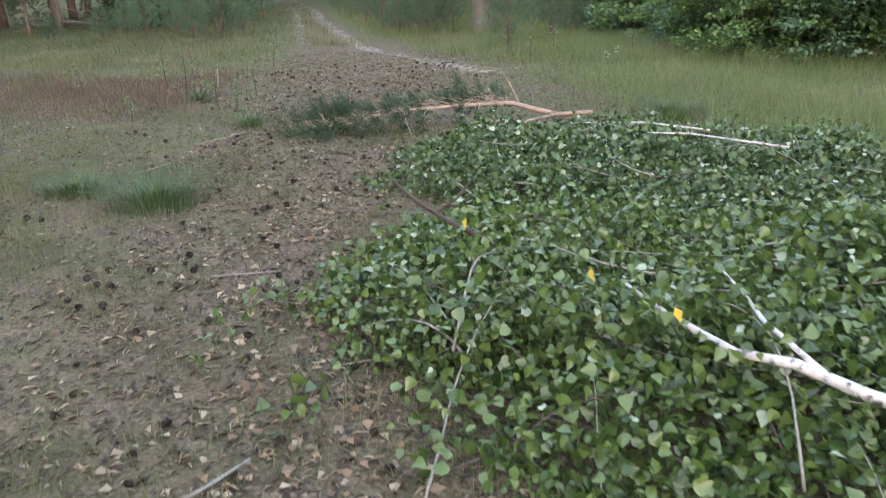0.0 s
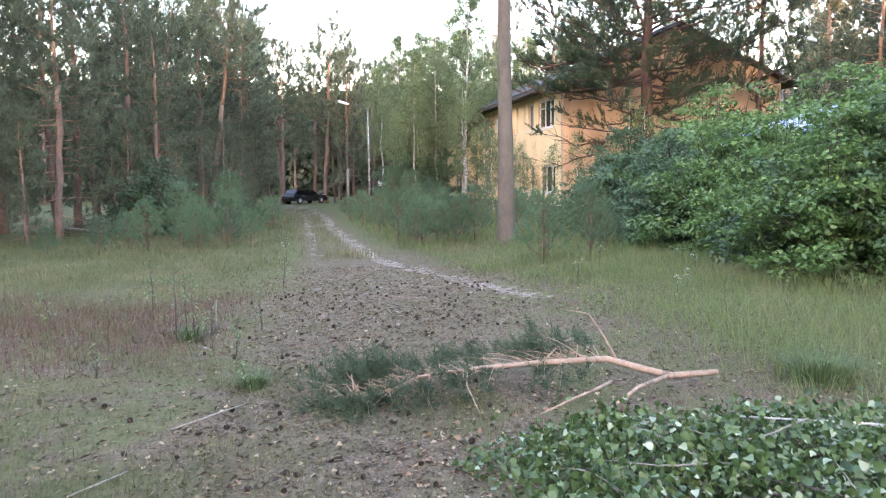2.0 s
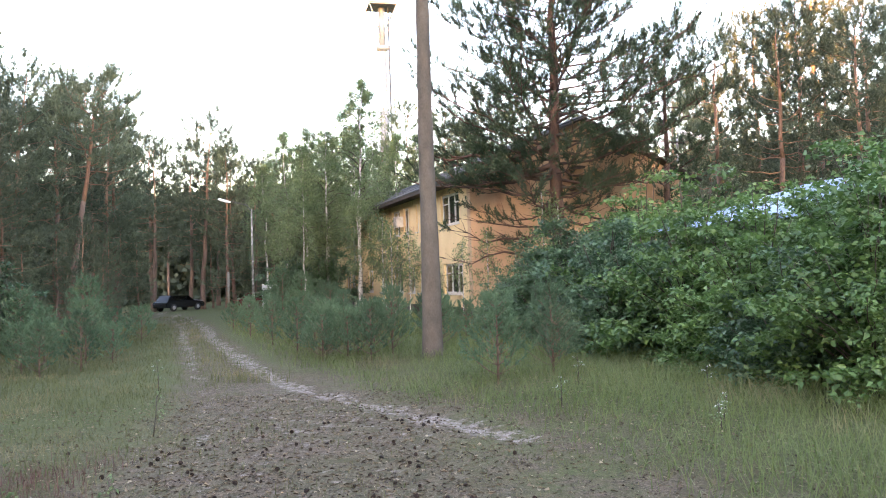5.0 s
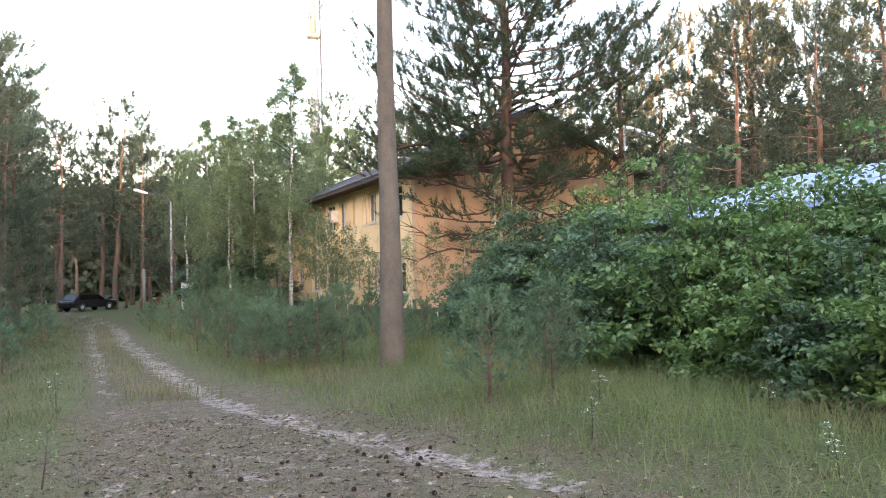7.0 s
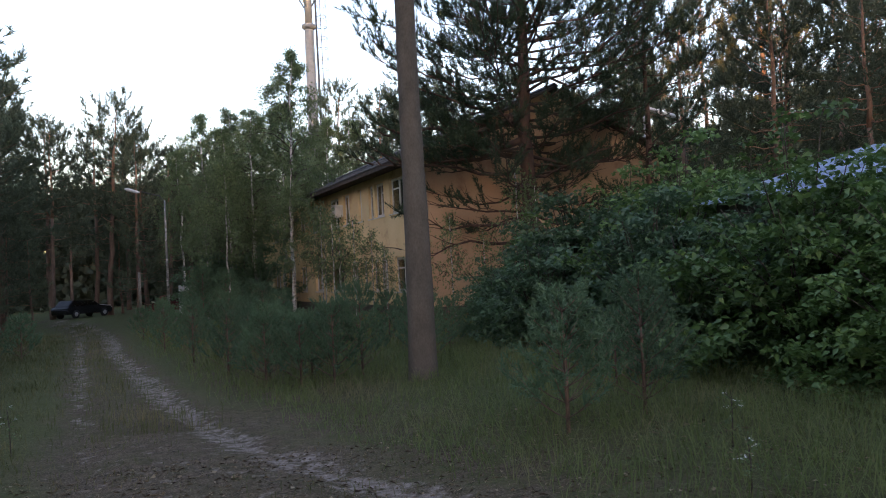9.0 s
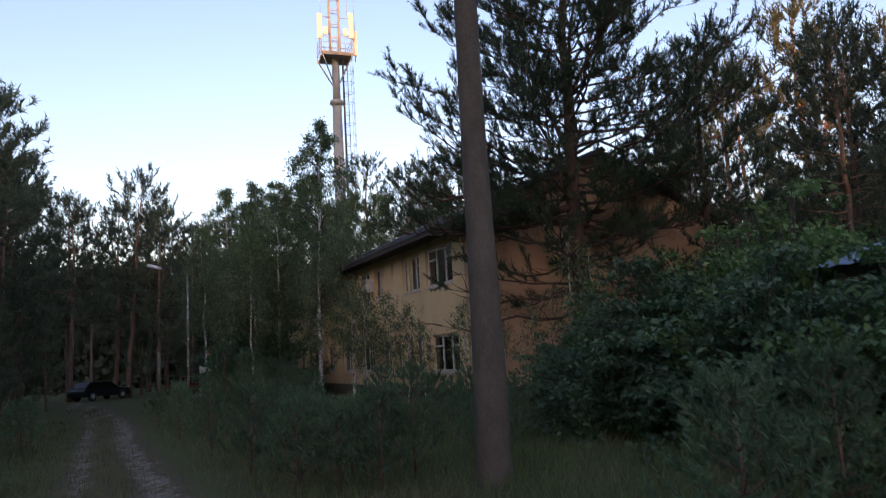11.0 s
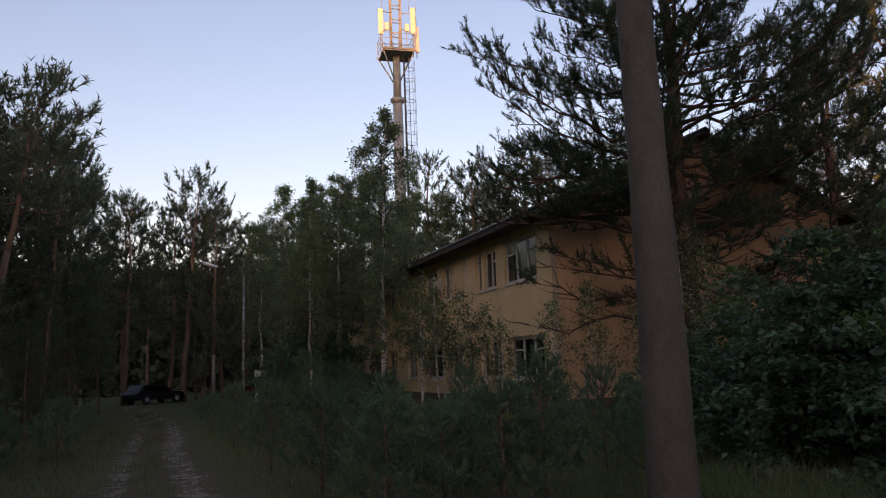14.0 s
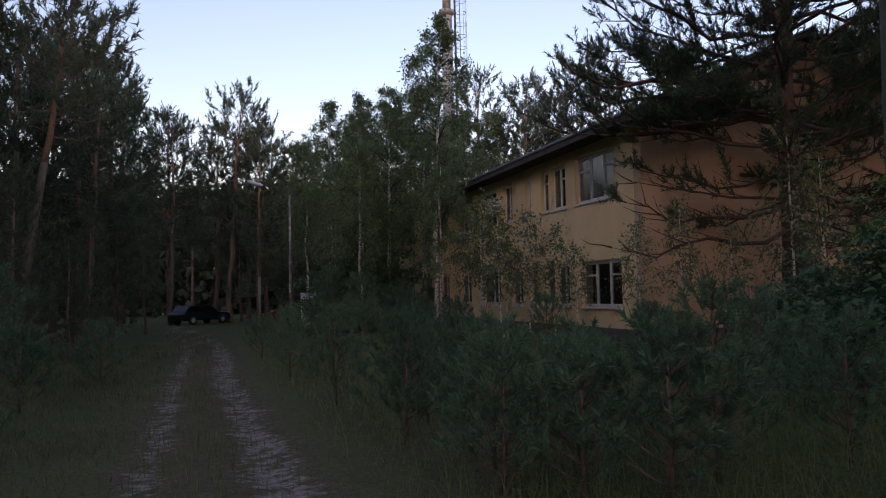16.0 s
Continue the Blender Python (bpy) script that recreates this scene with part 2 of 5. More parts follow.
M_WHITEWASH = mat("stained_whitewash", (0.42, 0.42, 0.41), (0.68, 0.68, 0.66), scale=1.5, fine=20, third=(0.25, 0.25, 0.24), third_scale=1.2)
M_LAMP_POST = mat("patchy_whitewashed_concrete", (0.13, 0.125, 0.115), (0.24, 0.23, 0.215), scale=5, fine=30, third=(0.55, 0.54, 0.52), third_scale=1.6, third_at=0.5)
M_BLUE_ROOF = mat("pale_blue_roof_sheet", (0.17, 0.235, 0.36), (0.25, 0.33, 0.47), scale=1.2, bump=0.1, rough=0.5, spec=0.4)
M_SHED_WOOD = mat("grey_shed_boards", (0.10, 0.085, 0.07), (0.22, 0.19, 0.16), scale=3, stretch=(5, 5, 1))
M_CUT_WOOD = mat("fresh_cut_wood", (0.45, 0.32, 0.18), (0.6, 0.45, 0.28), scale=20, bump=0.2)


def glass_material(name, tint, rough):
    m = bpy.data.materials.new(name)
    m.use_nodes = True
    p = m.node_tree.nodes["Principled BSDF"]
    p.inputs["Base Color"].default_value = (*tint, 1)
    p.inputs["Roughness"].default_value, p.inputs["Transmission Weight"].default_value = rough, 1.0
    p.inputs["IOR"].default_value = 1.45
    return m


M_GLASS = glass_material("dusty_window_glass", (0.6, 0.64, 0.66), 0.08)

# ---- mesh tools ----
rng = np.random.default_rng(7)


def raw_mesh(name, verts, tris, material, smooth=False):
    me = bpy.data.meshes.new(name)
    v, f = np.ascontiguousarray(verts, dtype=np.float32), np.ascontiguousarray(tris, dtype=np.int32)
    me.vertices.add(len(v))
    me.vertices.foreach_set("co", v.ravel())
    me.loops.add(f.size)
    me.loops.foreach_set("vertex_index", f.ravel())
    me.polygons.add(len(f))
    me.polygons.foreach_set("loop_start", np.arange(len(f), dtype=np.int32) * 3)
    if smooth:
        me.polygons.foreach_set("use_smooth", np.ones(len(f), dtype=bool))
    me.update(calc_edges=True)
    me.materials.append(material)
    return me


class Heap:
    """Gathers triangles."""

    def __init__(self):
        self.v, self.f, self.n = [], [], 0

    def add(self, v, f):
        self.v.append(np.asarray(v, dtype=np.float64))
        self.f.append(np.asarray(f, dtype=np.int64) + self.n)
        self.n += len(v)

    def mesh(self, name, material, smooth=False):
        return raw_mesh(name, np.concatenate(self.v), np.concatenate(self.f), material, smooth)


def unit(a):
    return a / np.maximum(np.linalg.norm(a, axis=-1, keepdims=True), 1e-9)


def tube(heap, pts, radii, sides=6):
    """A tapering round limb along points."""
    pts = np.asarray(pts, dtype=float)
    n = len(pts)
    d = unit(np.gradient(pts, axis=0))
    ref = np.array([0.0, 0, 1]) if abs(d[0, 2]) < 0.8 else np.array([1.0, 0, 0])
    u = unit(np.cross(d, ref))
    w = np.cross(d, u)
    a = np.arange(sides) * 2 * math.pi / sides
    ring = pts[:, None, :] + np.asarray(radii)[:, None, None] * (np.cos(a)[None, :, None] * u[:, None, :] + np.sin(a)[None, :, None] * w[:, None, :])
    i = np.arange(n - 1)[:, None] * sides
    j = np.arange(sides)[None, :]
    k = (j + 1) % sides
    q = np.stack([i + j, i + k, i + sides + k, i + sides + j], -1).reshape(-1, 4)
    caps = [[0, s + 1, s] for s in range(1, sides - 1)] + [[(n - 1) * sides, (n - 1) * sides + s, (n - 1) * sides + s + 1] for s in range(1, sides - 1)]
    heap.add(ring.reshape(-1, 3), np.concatenate([q[:, [0, 1, 2]], q[:, [0, 2, 3]], np.array(caps)]))


def leaves(heap, centres, size, droop=0.0, narrow=0.42, g=rng, flat=0.0, rounder=False):
    """Pointed leaves folded along the midrib; droop pulls tips down, flat lays them level."""
    n = len(centres)
    axis = g.normal(size=(n, 3))
    axis[:, 2] = axis[:, 2] * (1 - flat) - droop
    axis = unit(axis)
    nrm = g.normal(size=(n, 3))
    nrm[:, 2] += flat * 3
    side = unit(np.cross(axis, nrm))
    up = np.cross(side, axis)
    s = (np.asarray(size) * np.ones(n))[:, None]
    base = centres
    tip = base + axis * s - up * s * 0.12
    left = base + axis * s * 0.36 + side * s * narrow + up * s * 0.13
    right = base + axis * s * 0.36 - side * s * narrow + up * s * 0.13
    if rounder:
        curl = s * g.uniform(-0.1, 0.16, size=(n, 1))
        far_left = base + axis * s * 0.68 + side * s * narrow * 0.55 + up * curl
        far_right = base + axis * s * 0.68 - side * s * narrow * 0.55 + up * curl
        low_left = base + axis * s * 0.1 + side * s * narrow * 0.8 + up * s * 0.1
        low_right = base + axis * s * 0.1 - side * s * narrow * 0.8 + up * s * 0.1
        v = np.stack([base, low_left, left, far_left, tip, far_right, right, low_right], 1).reshape(-1, 3)
        i = np.arange(n)[:, None] * 8
        heap.add(v, np.concatenate([i + t for t in ([0, 2, 1], [0, 3, 2], [0, 4, 3], [0, 5, 4], [0, 6, 5], [0, 7, 6])]))
        return
    v = np.stack([base, left, tip, right], 1).reshape(-1, 3)
    i = np.arange(n)[:, None] * 4
    heap.add(v, np.concatenate([i + [0, 2, 1], i + [0, 3, 2]]))


def part(name, data, parent, label="", at=None):
    """Links mesh data (or a bmesh with its material) as one part under a thing."""
    if isinstance(data, tuple):
        bm, material = data
        data = bpy.data.meshes.new(name)
        bm.to_mesh(data)
        bm.free()
        data.materials.append(material)
    ob = new(name, data)
    ob.parent = parent
    if at is not None:
        ob.matrix_basis = at
    return tagged(ob, label)


def thing(name, label, category, m=None, group="", kind="", data=None):
    ob = new(name, data)
    if m is not None:
        ob.matrix_basis = m
    return tagged(ob, label, category, group, kind)


def box(bm, lo, hi, bevel=0.0):
    """Adds a box, with softened edges, to a bmesh."""
    made = bmesh.ops.create_cube(bm, size=1)["verts"]
    for v in made:
        v.co = Vector([lo[i] + (hi[i] - lo[i]) * (v.co[i] + 0.5) for i in range(3)])
    if bevel:
        edges = list({e for v in made for e in v.link_edges})
        bmesh.ops.bevel(bm, geom=edges, offset=bevel, segments=1, affect="EDGES")
    return bm


def boxes(*ranges, bevel=0.0):
    bm = bmesh.new()
    for lo, hi in ranges:
        box(bm, lo, hi, bevel)
    return bm


def smooth(lo, hi, x):
    t = np.clip((np.asarray(x, dtype=float) - lo) / (hi - lo), 0, 1)
    return t * t * (3 - 2 * t)


def lumps(x, y, s, seed):
    """Cheap smooth noise in -1..1 over arrays."""
    x, y = np.asarray(x, float) * s + seed * 7.1, np.asarray(y, float) * s - seed * 3.7
    return (np.sin(x * 1.3 + np.sin(y * 1.7)) + np.sin(y * 1.1 + 2 * np.sin(x * 0.7 + 1)) + np.sin((x + y) * 2.3) * 0.5) / 2.5


# ---- ground ----
RIGHT_TRACK = np.array([(2.3, 14.4), (1.2, 17.2), (0.0, 20.8), (-1.0, 25.9), (-2.3, 36.5), (-3.5, 49), (-5.5, 62), (-8, 72)])
LEFT_TRACK = np.array([(-1.4, 15.5), (-1.6, 19.6), (-2.3, 26), (-3.2, 35), (-4.3, 47), (-6.6, 62), (-9.5, 72)])
WORN = np.array([(-0.5, -4), (-0.6, 2), (-0.75, 6), (-0.6, 9.5), (-0.3, 13), (-0.1, 17), (-0.8, 21), (-1.6, 27), (-3.9, 48), (-9, 72)])


def off_line(x, y, line):
    """Distance to a polyline, and how far along y."""
    best = np.full(np.shape(x), 1e9)
    for a, b in zip(line[:-1], line[1:]):
        d = b - a
        t = np.clip(((x - a[0]) * d[0] + (y - a[1]) * d[1]) / (d @ d), 0, 1)
        best = np.minimum(best, np.hypot(x - a[0] - t * d[0], y - a[1] - t * d[1]))
    return best


def height(x, y):
    x, y = np.asarray(x, float), np.asarray(y, float)
    h = np.interp(y, [-50, 0, 6, 14, 20, 60, 200], [-0.05, -0.1, -0.17, -0.25, -0.38, -0.5, -0.5])
    h = h + 0.2 * smooth(2.2, 4.5, x - np.interp(y, [0, 15, 25, 40], [1.5, 0, -1, -2])) * smooth(8, 16, y) * smooth(70, 40, y)
    h = h + 0.03 * lumps(x, y, 0.9, 1) + 0.012 * lumps(x, y, 3.1, 2)
    rut = np.exp(-(np.minimum(off_line(x, y, RIGHT_TRACK), off_line(x, y, LEFT_TRACK)) / 0.28) ** 2)
    return h - 0.05 * rut


def bare(x, y):
    """1 on the worn way, 0 in the grass."""
    width = np.interp(y, [-5, 0, 5, 10, 14, 17, 21, 27, 50], [1.2, 1.2, 0.9, 1.1, 1.9, 1.8, 1.5, 0.9, 0.7])
    return smooth(1.35, 0.6, off_line(x, y, WORN) / width + 0.25 * lumps(x, y, 1.7, 5)) * (0.25 + 0.75 * smooth(30, 20, y))


def axis_lines(inner, step, outer):
    lo, hi = inner
    mid = np.arange(lo, hi + step / 2, step)
    grow = step * np.cumsum(1.22 ** np.arange(1, 60))
    grow = grow[grow < outer]
    return np.concatenate([(lo - grow)[::-1], mid, hi + grow])


gx, gy = axis_lines((-9, 9), 0.14, 1500), axis_lines((-1, 34), 0.16, 1500)
X, Y = np.meshgrid(gx, gy)
Z = height(X, Y)
grid = np.stack([X, Y, Z], -1).reshape(-1, 3)
r, c = np.meshgrid(np.arange(len(gy) - 1), np.arange(len(gx) - 1), indexing="ij")
i0 = (r * len(gx) + c).ravel()
ground_tris = np.concatenate([np.stack([i0, i0 + 1, i0 + len(gx) + 1], -1), np.stack([i0, i0 + len(gx) + 1, i0 + len(gx)], -1)])
ground_mesh = raw_mesh("ground", grid, ground_tris, M_GROUND, True)
fx, fy = grid[:, 0], grid[:, 1]
track = np.minimum(off_line(fx, fy, RIGHT_TRACK) + 0.12 * lumps(fx, fy, 2.5, 9), off_line(fx, fy, LEFT_TRACK) + 0.08 + 0.22 * smooth(30, 22, fy) + 0.12 * lumps(fx, fy, 2.2, 12))
sand = np.maximum(smooth(0.55, 0.1, track) * 0.62, 0.27 * bare(fx, fy) * smooth(8, 13, fy))
sand = np.maximum(sand, 0.36 * smooth(1.0, 0.3, np.hypot((fx - 0.3) / 2.2, (fy - 16.2) / 2.6)))
for name, values in (("sand", sand), ("bare", bare(fx, fy)), ("lawn", smooth(2.2, 4.5, fx - np.interp(fy, [0, 8, 15, 25, 40], [3.5, 0.3, -0.1, -1.4, -2.4])) * 0.9 + 0.85 * smooth(13, 19, fy) * (1 - bare(fx, fy)) * smooth(0.25, 0.7, track) * smooth(2.2, 1.0, fx - np.interp(fy, [0, 8, 15, 25, 40], [3.5, 0.3, -0.1, -1.4, -2.4])))):
    ground_mesh.attributes.new(name, "FLOAT", "POINT").data.foreach_set("value", np.asarray(values, dtype=np.float32))
thing("ground", "sandy forest clearing with moss, litter and worn tracks", "ground", kind="structure", data=ground_mesh)


# ---- building ----
CORNER, TURNED = (8.7, 38.19, 0.0), 5.71
LONG, WIDE, EAVE, RIDGE, BASE = 28.6, 11.5, 6.32, 8.85, -0.7
SLOPE = (RIDGE - EAVE) / (WIDE / 2)
UPPER = [(1.4, 3.9, 3), (4.6, 5.7, 2), (5.93, 6.5, 1), (7.45, 7.9, 1), (9.2, 10.15, 2), (10.9, 12.5, 2), (14.5, 16.1, 2), (17.4, 18.6, 2), (20.4, 22.0, 2), (23.8, 25.4, 2)]
LOWER = [(1.2, 3.7, 3), (4.5, 5.45, 2), (5.6, 6.35, 1), (7.05, 7.7, 1), (8.35, 9.5, 2), (10.6, 12.7, 2), (14.2, 15.6, 2), (17.4, 18.8, 2), (20.4, 22.0, 2), (23.8, 25.4, 2)]
UP_Z, LOW_Z = (4.16, 5.66), (0.85, 2.3)


def pierced_wall(along, bottom, top, holes, thick):
    """A wall in the plane x = 0 with its thickness towards +x, open where the holes are."""
    bm = bmesh.new()
    us = sorted({along[0], along[1], *[u for h in holes for u in h[:2]]})
    zs = sorted({bottom, top, *[z for h in holes for z in h[2:]]})

    def hole(u, z):
        return not (along[0] < u < along[1] and bottom < z < top) or any(h[0] < u < h[1] and h[2] < z < h[3] for h in holes)

    def quad(*p):
        bm.faces.new([bm.verts.new(q) for q in p])

    for a, b in zip(us[:-1], us[1:]):
        for lo, hi in zip(zs[:-1], zs[1:]):
            um, zm = (a + b) / 2, (lo + hi) / 2
            if hole(um, zm):
                continue
            quad((0, b, lo), (0, a, lo), (0, a, hi), (0, b, hi))
            quad((thick, a, lo), (thick, b, lo), (thick, b, hi), (thick, a, hi))
            for edge, other in ((a, a - 1e-4), (b, b + 1e-4)):
                if hole(other, zm):
                    quad((0, edge, lo), (thick, edge, lo), (thick, edge, hi), (0, edge, hi))
            for edge, other in ((lo, lo - 1e-4), (hi, hi + 1e-4)):
                if hole(um, other):
                    quad((0, a, edge), (0, b, edge), (thick, b, edge), (thick, a, edge))
    bmesh.ops.remove_doubles(bm, verts=bm.verts[:], dist=1e-4)
    bmesh.ops.recalc_face_normals(bm, faces=bm.faces[:])
    return bm


def prism(profile, axis, lo, hi):
    """A solid of a flat profile pushed along one axis; profile in the two other axes."""
    bm = bmesh.new()

    def place(p, d):
        q = list(p)
        q.insert(axis, d)
        return q

    ends = [[bm.verts.new(place(p, d)) for p in profile] for d in (lo, hi)]
    n = len(profile)
    bm.faces.new(ends[0])
    bm.faces.new(ends[1][::-1])
    for i in range(n):
        bm.faces.new([ends[0][i], ends[1][i], ends[1][(i + 1) % n], ends[0][(i + 1) % n]])
    bmesh.ops.recalc_face_normals(bm, faces=bm.faces[:])
    return bm


house = thing("apartment_house", "two-storey ochre plastered house with grey slate gable roof", "house", pose(*CORNER, 0, 0, TURNED))
holes = [(a, b, *UP_Z) for a, b, _ in UPPER] + [(a, b, *LOW_Z) for a, b, _ in LOWER]
part("front_wall", (pierced_wall((0.4, LONG - 0.4), BASE, EAVE, holes, 0.42), M_PLASTER), house, "ochre plaster front with stains under the eave")
gable = [(0, BASE), (WIDE, BASE), (WIDE, EAVE), (WIDE / 2, RIDGE), (0, EAVE)]
part("gable_wall", (prism(gable, 1, 0.0, 0.4), M_PLASTER_SHADED), house, "orange plaster gable wall with its shade painted in")
part("far_gable_wall", (prism(gable, 1, LONG - 0.4, LONG), M_PLASTER_SHADED), house)
part("rear_wall", (boxes(((WIDE - 0.42, 0.4, BASE), (WIDE, LONG - 0.4, EAVE))), M_PLASTER), house)
part("inner_wall", (boxes(((5.0, 0.4, BASE), (5.15, LONG - 0.4, EAVE)), *[((0.42, y, BASE), (5.0, y + 0.12, EAVE)) for y in (4.0, 8.1, 13.3, 19.4)]), M_SHADED_INSIDE), house)
part("upper_floor", (boxes(((0.42, 0.4, 2.95), (5.0, LONG - 0.4, 3.15)), ((0.42, 0.4, EAVE - 0.25), (WIDE - 0.42, LONG - 0.4, EAVE - 0.1)), ((0.42, 0.4, -0.1), (WIDE - 0.42, LONG - 0.4, 0.05))), M_SHADED_INSIDE), house)
part("plinth", (boxes(((-0.05, -0.05, BASE), (-0.003, LONG, 0.25)), ((-0.05, -0.05, BASE), (WIDE, -0.003, 0.25)), bevel=0.01), M_POLE), house, "grey concrete plinth")


def slab(x0, z0, x1, z1, y0, y1, thick):
    return prism([(x0, z0), (x1, z1), (x1, z1 + thick), (x0, z0 + thick)], 1, y0, y1)


OVER, RAKE = 0.75, 0.5
for k, (x0, x1) in enumerate(((-OVER, WIDE / 2), (WIDE + OVER, WIDE / 2))):
    part("roof_deck", (slab(x0, EAVE - OVER * SLOPE + 0.03, x1, RIDGE + 0.03, -RAKE, LONG + RAKE, 0.08), M_SOFFIT), house, "dark weathered roof boards")
part("soffit", (boxes(((-OVER, -RAKE + 0.05, EAVE - OVER * SLOPE - 0.02), (-0.003, LONG + RAKE, EAVE - OVER * SLOPE + 0.02))), M_SOFFIT), house, "dark weathered soffit boards")
part("fascia", (boxes(((-OVER - 0.03, -RAKE, EAVE - OVER * SLOPE - 0.07), (-OVER, LONG + RAKE, EAVE - OVER * SLOPE + 0.1))), M_SOFFIT), house)


def slate_sheet(length, width):
    """One wavy roof sheet, lying from the origin up the slope along x, width along y."""
    h = Heap()
    n = 22
    y = np.linspace(0, width, n)
    z = 0.025 * np.sin(y / width * 2 * math.pi * 6)
    rows = [np.stack([np.full(n, x), y, z + dz], -1) for x, dz in ((0, 0), (length, 0), (length, -0.012), (0, -0.012))]
    q = []
    for a in range(4):
        b = (a + 1) % 4
        i = np.arange(n - 1)
        q += [np.stack([a * n + i, b * n + i, b * n + i + 1], -1), np.stack([a * n + i, b * n + i + 1, a * n + i + 1], -1)]
    h.add(np.concatenate(rows), np.concatenate(q))
    return h.mesh("slate_sheet", M_SLATE, True)


sheet = slate_sheet(1.72, 1.13)
pitch_angle = math.degrees(math.atan(SLOPE))
roof_run = math.hypot(WIDE / 2 + OVER, RIDGE - EAVE + OVER * SLOPE)
rows_up = 4
for row in range(rows_up):
    d = -0.08 + row * (roof_run - 1.6) / (rows_up - 1)
    for col in range(27):
        y = -RAKE + 0.03 + col * 1.095
        tilt = float(rng.normal() * 0.35)
        x, z = -OVER + d * math.cos(radians(pitch_angle)), EAVE - OVER * SLOPE + 0.16 + d * math.sin(radians(pitch_angle))
        part("slate_sheet", sheet, house, at=pose(x, y, z, 0, -pitch_angle + 1.0 + tilt * 0.4, tilt))
        part("slate_sheet", sheet, house, at=pose(WIDE - x, y + 1.1, z, 0, -pitch_angle + 1.0, 180))
part("ridge_cap", (prism([(WIDE / 2 - 0.22, RIDGE + 0.12), (WIDE / 2, RIDGE + 0.28), (WIDE / 2 + 0.22, RIDGE + 0.12), (WIDE / 2, RIDGE + 0.24)], 1, -RAKE, LONG + RAKE), M_SLATE), house)


def window(y0, y1, z0, z1, sashes, open_vent=False):
    """Wooden casement window: frame with mullions and small vent lights, its panes and sill."""
    panes = []
    w = (y1 - y0) / sashes
    for k in range(sashes):
        a, b = y0 + k * w + (0.075 if k == 0 else 0.05), y0 + (k + 1) * w - (0.075 if k == sashes - 1 else 0.05)
        if k != 1:
            zt = z1 - 0.48
            panes += [(a, b, z0 + 0.11, zt), (a, b, zt + 0.06, z1 - 0.11)]
        else:
            panes.append((a, b, z0 + 0.11, z1 - 0.11))
    bm = pierced_wall((y0 + 0.003, y1 - 0.003), z0 + 0.003, z1 - 0.003, panes, 0.07)
    bmesh.ops.translate(bm, verts=bm.verts[:], vec=(0.12, 0, 0))
    win = part("window", (bm, M_FRAME), house, "wooden casement window with peeling pale paint")
    for a, b, lo, hi in panes:
        p = part("pane", (boxes(((0.15, a + 0.001, lo + 0.001), (0.156, b - 0.001, hi - 0.001))), M_GLASS), win)
        p.visible_shadow = False
    part("sill", (boxes(((-0.06, y0 - 0.05, z0 - 0.05), (0.14, y1 + 0.05, z0 - 0.003)), bevel=0.008), M_FRAME), win)
    return win


for a, b, n in UPPER:
    window(a, b, *UP_Z, n)
for a, b, n in LOWER:
    window(a, b, *LOW_Z, n)
# fittings on the house
ac = thing("air_conditioner", "pale boxy air conditioner on the house front", "air conditioner", pose(*CORNER, 0, 0, TURNED))
part("casing", (boxes(((-0.42, 10.2, 4.62), (-0.004, 10.85, 5.22)), bevel=0.02), M_FRAME), ac)
part("grille", (boxes(*[((-0.44, 10.26, 4.68 + k * 0.06), (-0.422, 10.79, 4.70 + k * 0.06)) for k in range(9)]), M_GREY_TWIG), ac)
plank = thing("gable_bracket", "dark timber bracket sticking out of the gable", "bracket", pose(*CORNER, 0, 0, TURNED))
part("arm", (boxes(((5.15, -0.5, 6.55), (5.65, -0.002, 6.65)), bevel=0.01), M_SOFFIT), plank)


# ---- trees ----
def brushes(heap, P, D, length, needle, width, k, g):
    """Bottle brushes: needles standing off curved shoots of the given length."""
    n = len(P)
    D = unit(D)
    a = g.random((n, k, 1))
    up = np.array([0, 0, 1.0])
    L = (np.asarray(length) * np.ones(n))[:, None, None]
    base = P[:, None, :] + D[:, None, :] * L * a + up * L * 0.22 * a ** 2
    d = unit(D[:, None, :] * 0.75 + up * 0.2 + g.normal(size=(n, k, 3)) * 0.55)
    ln = needle * (0.75 + 0.5 * g.random((n, k, 1)))
    side = unit(np.cross(d, g.normal(size=(n, k, 3)))) * width * 0.5
    v = np.stack([base - side, base + side, base + d * ln], 2).reshape(-1, 3)
    heap.add(v, np.arange(len(v)).reshape(-1, 3))


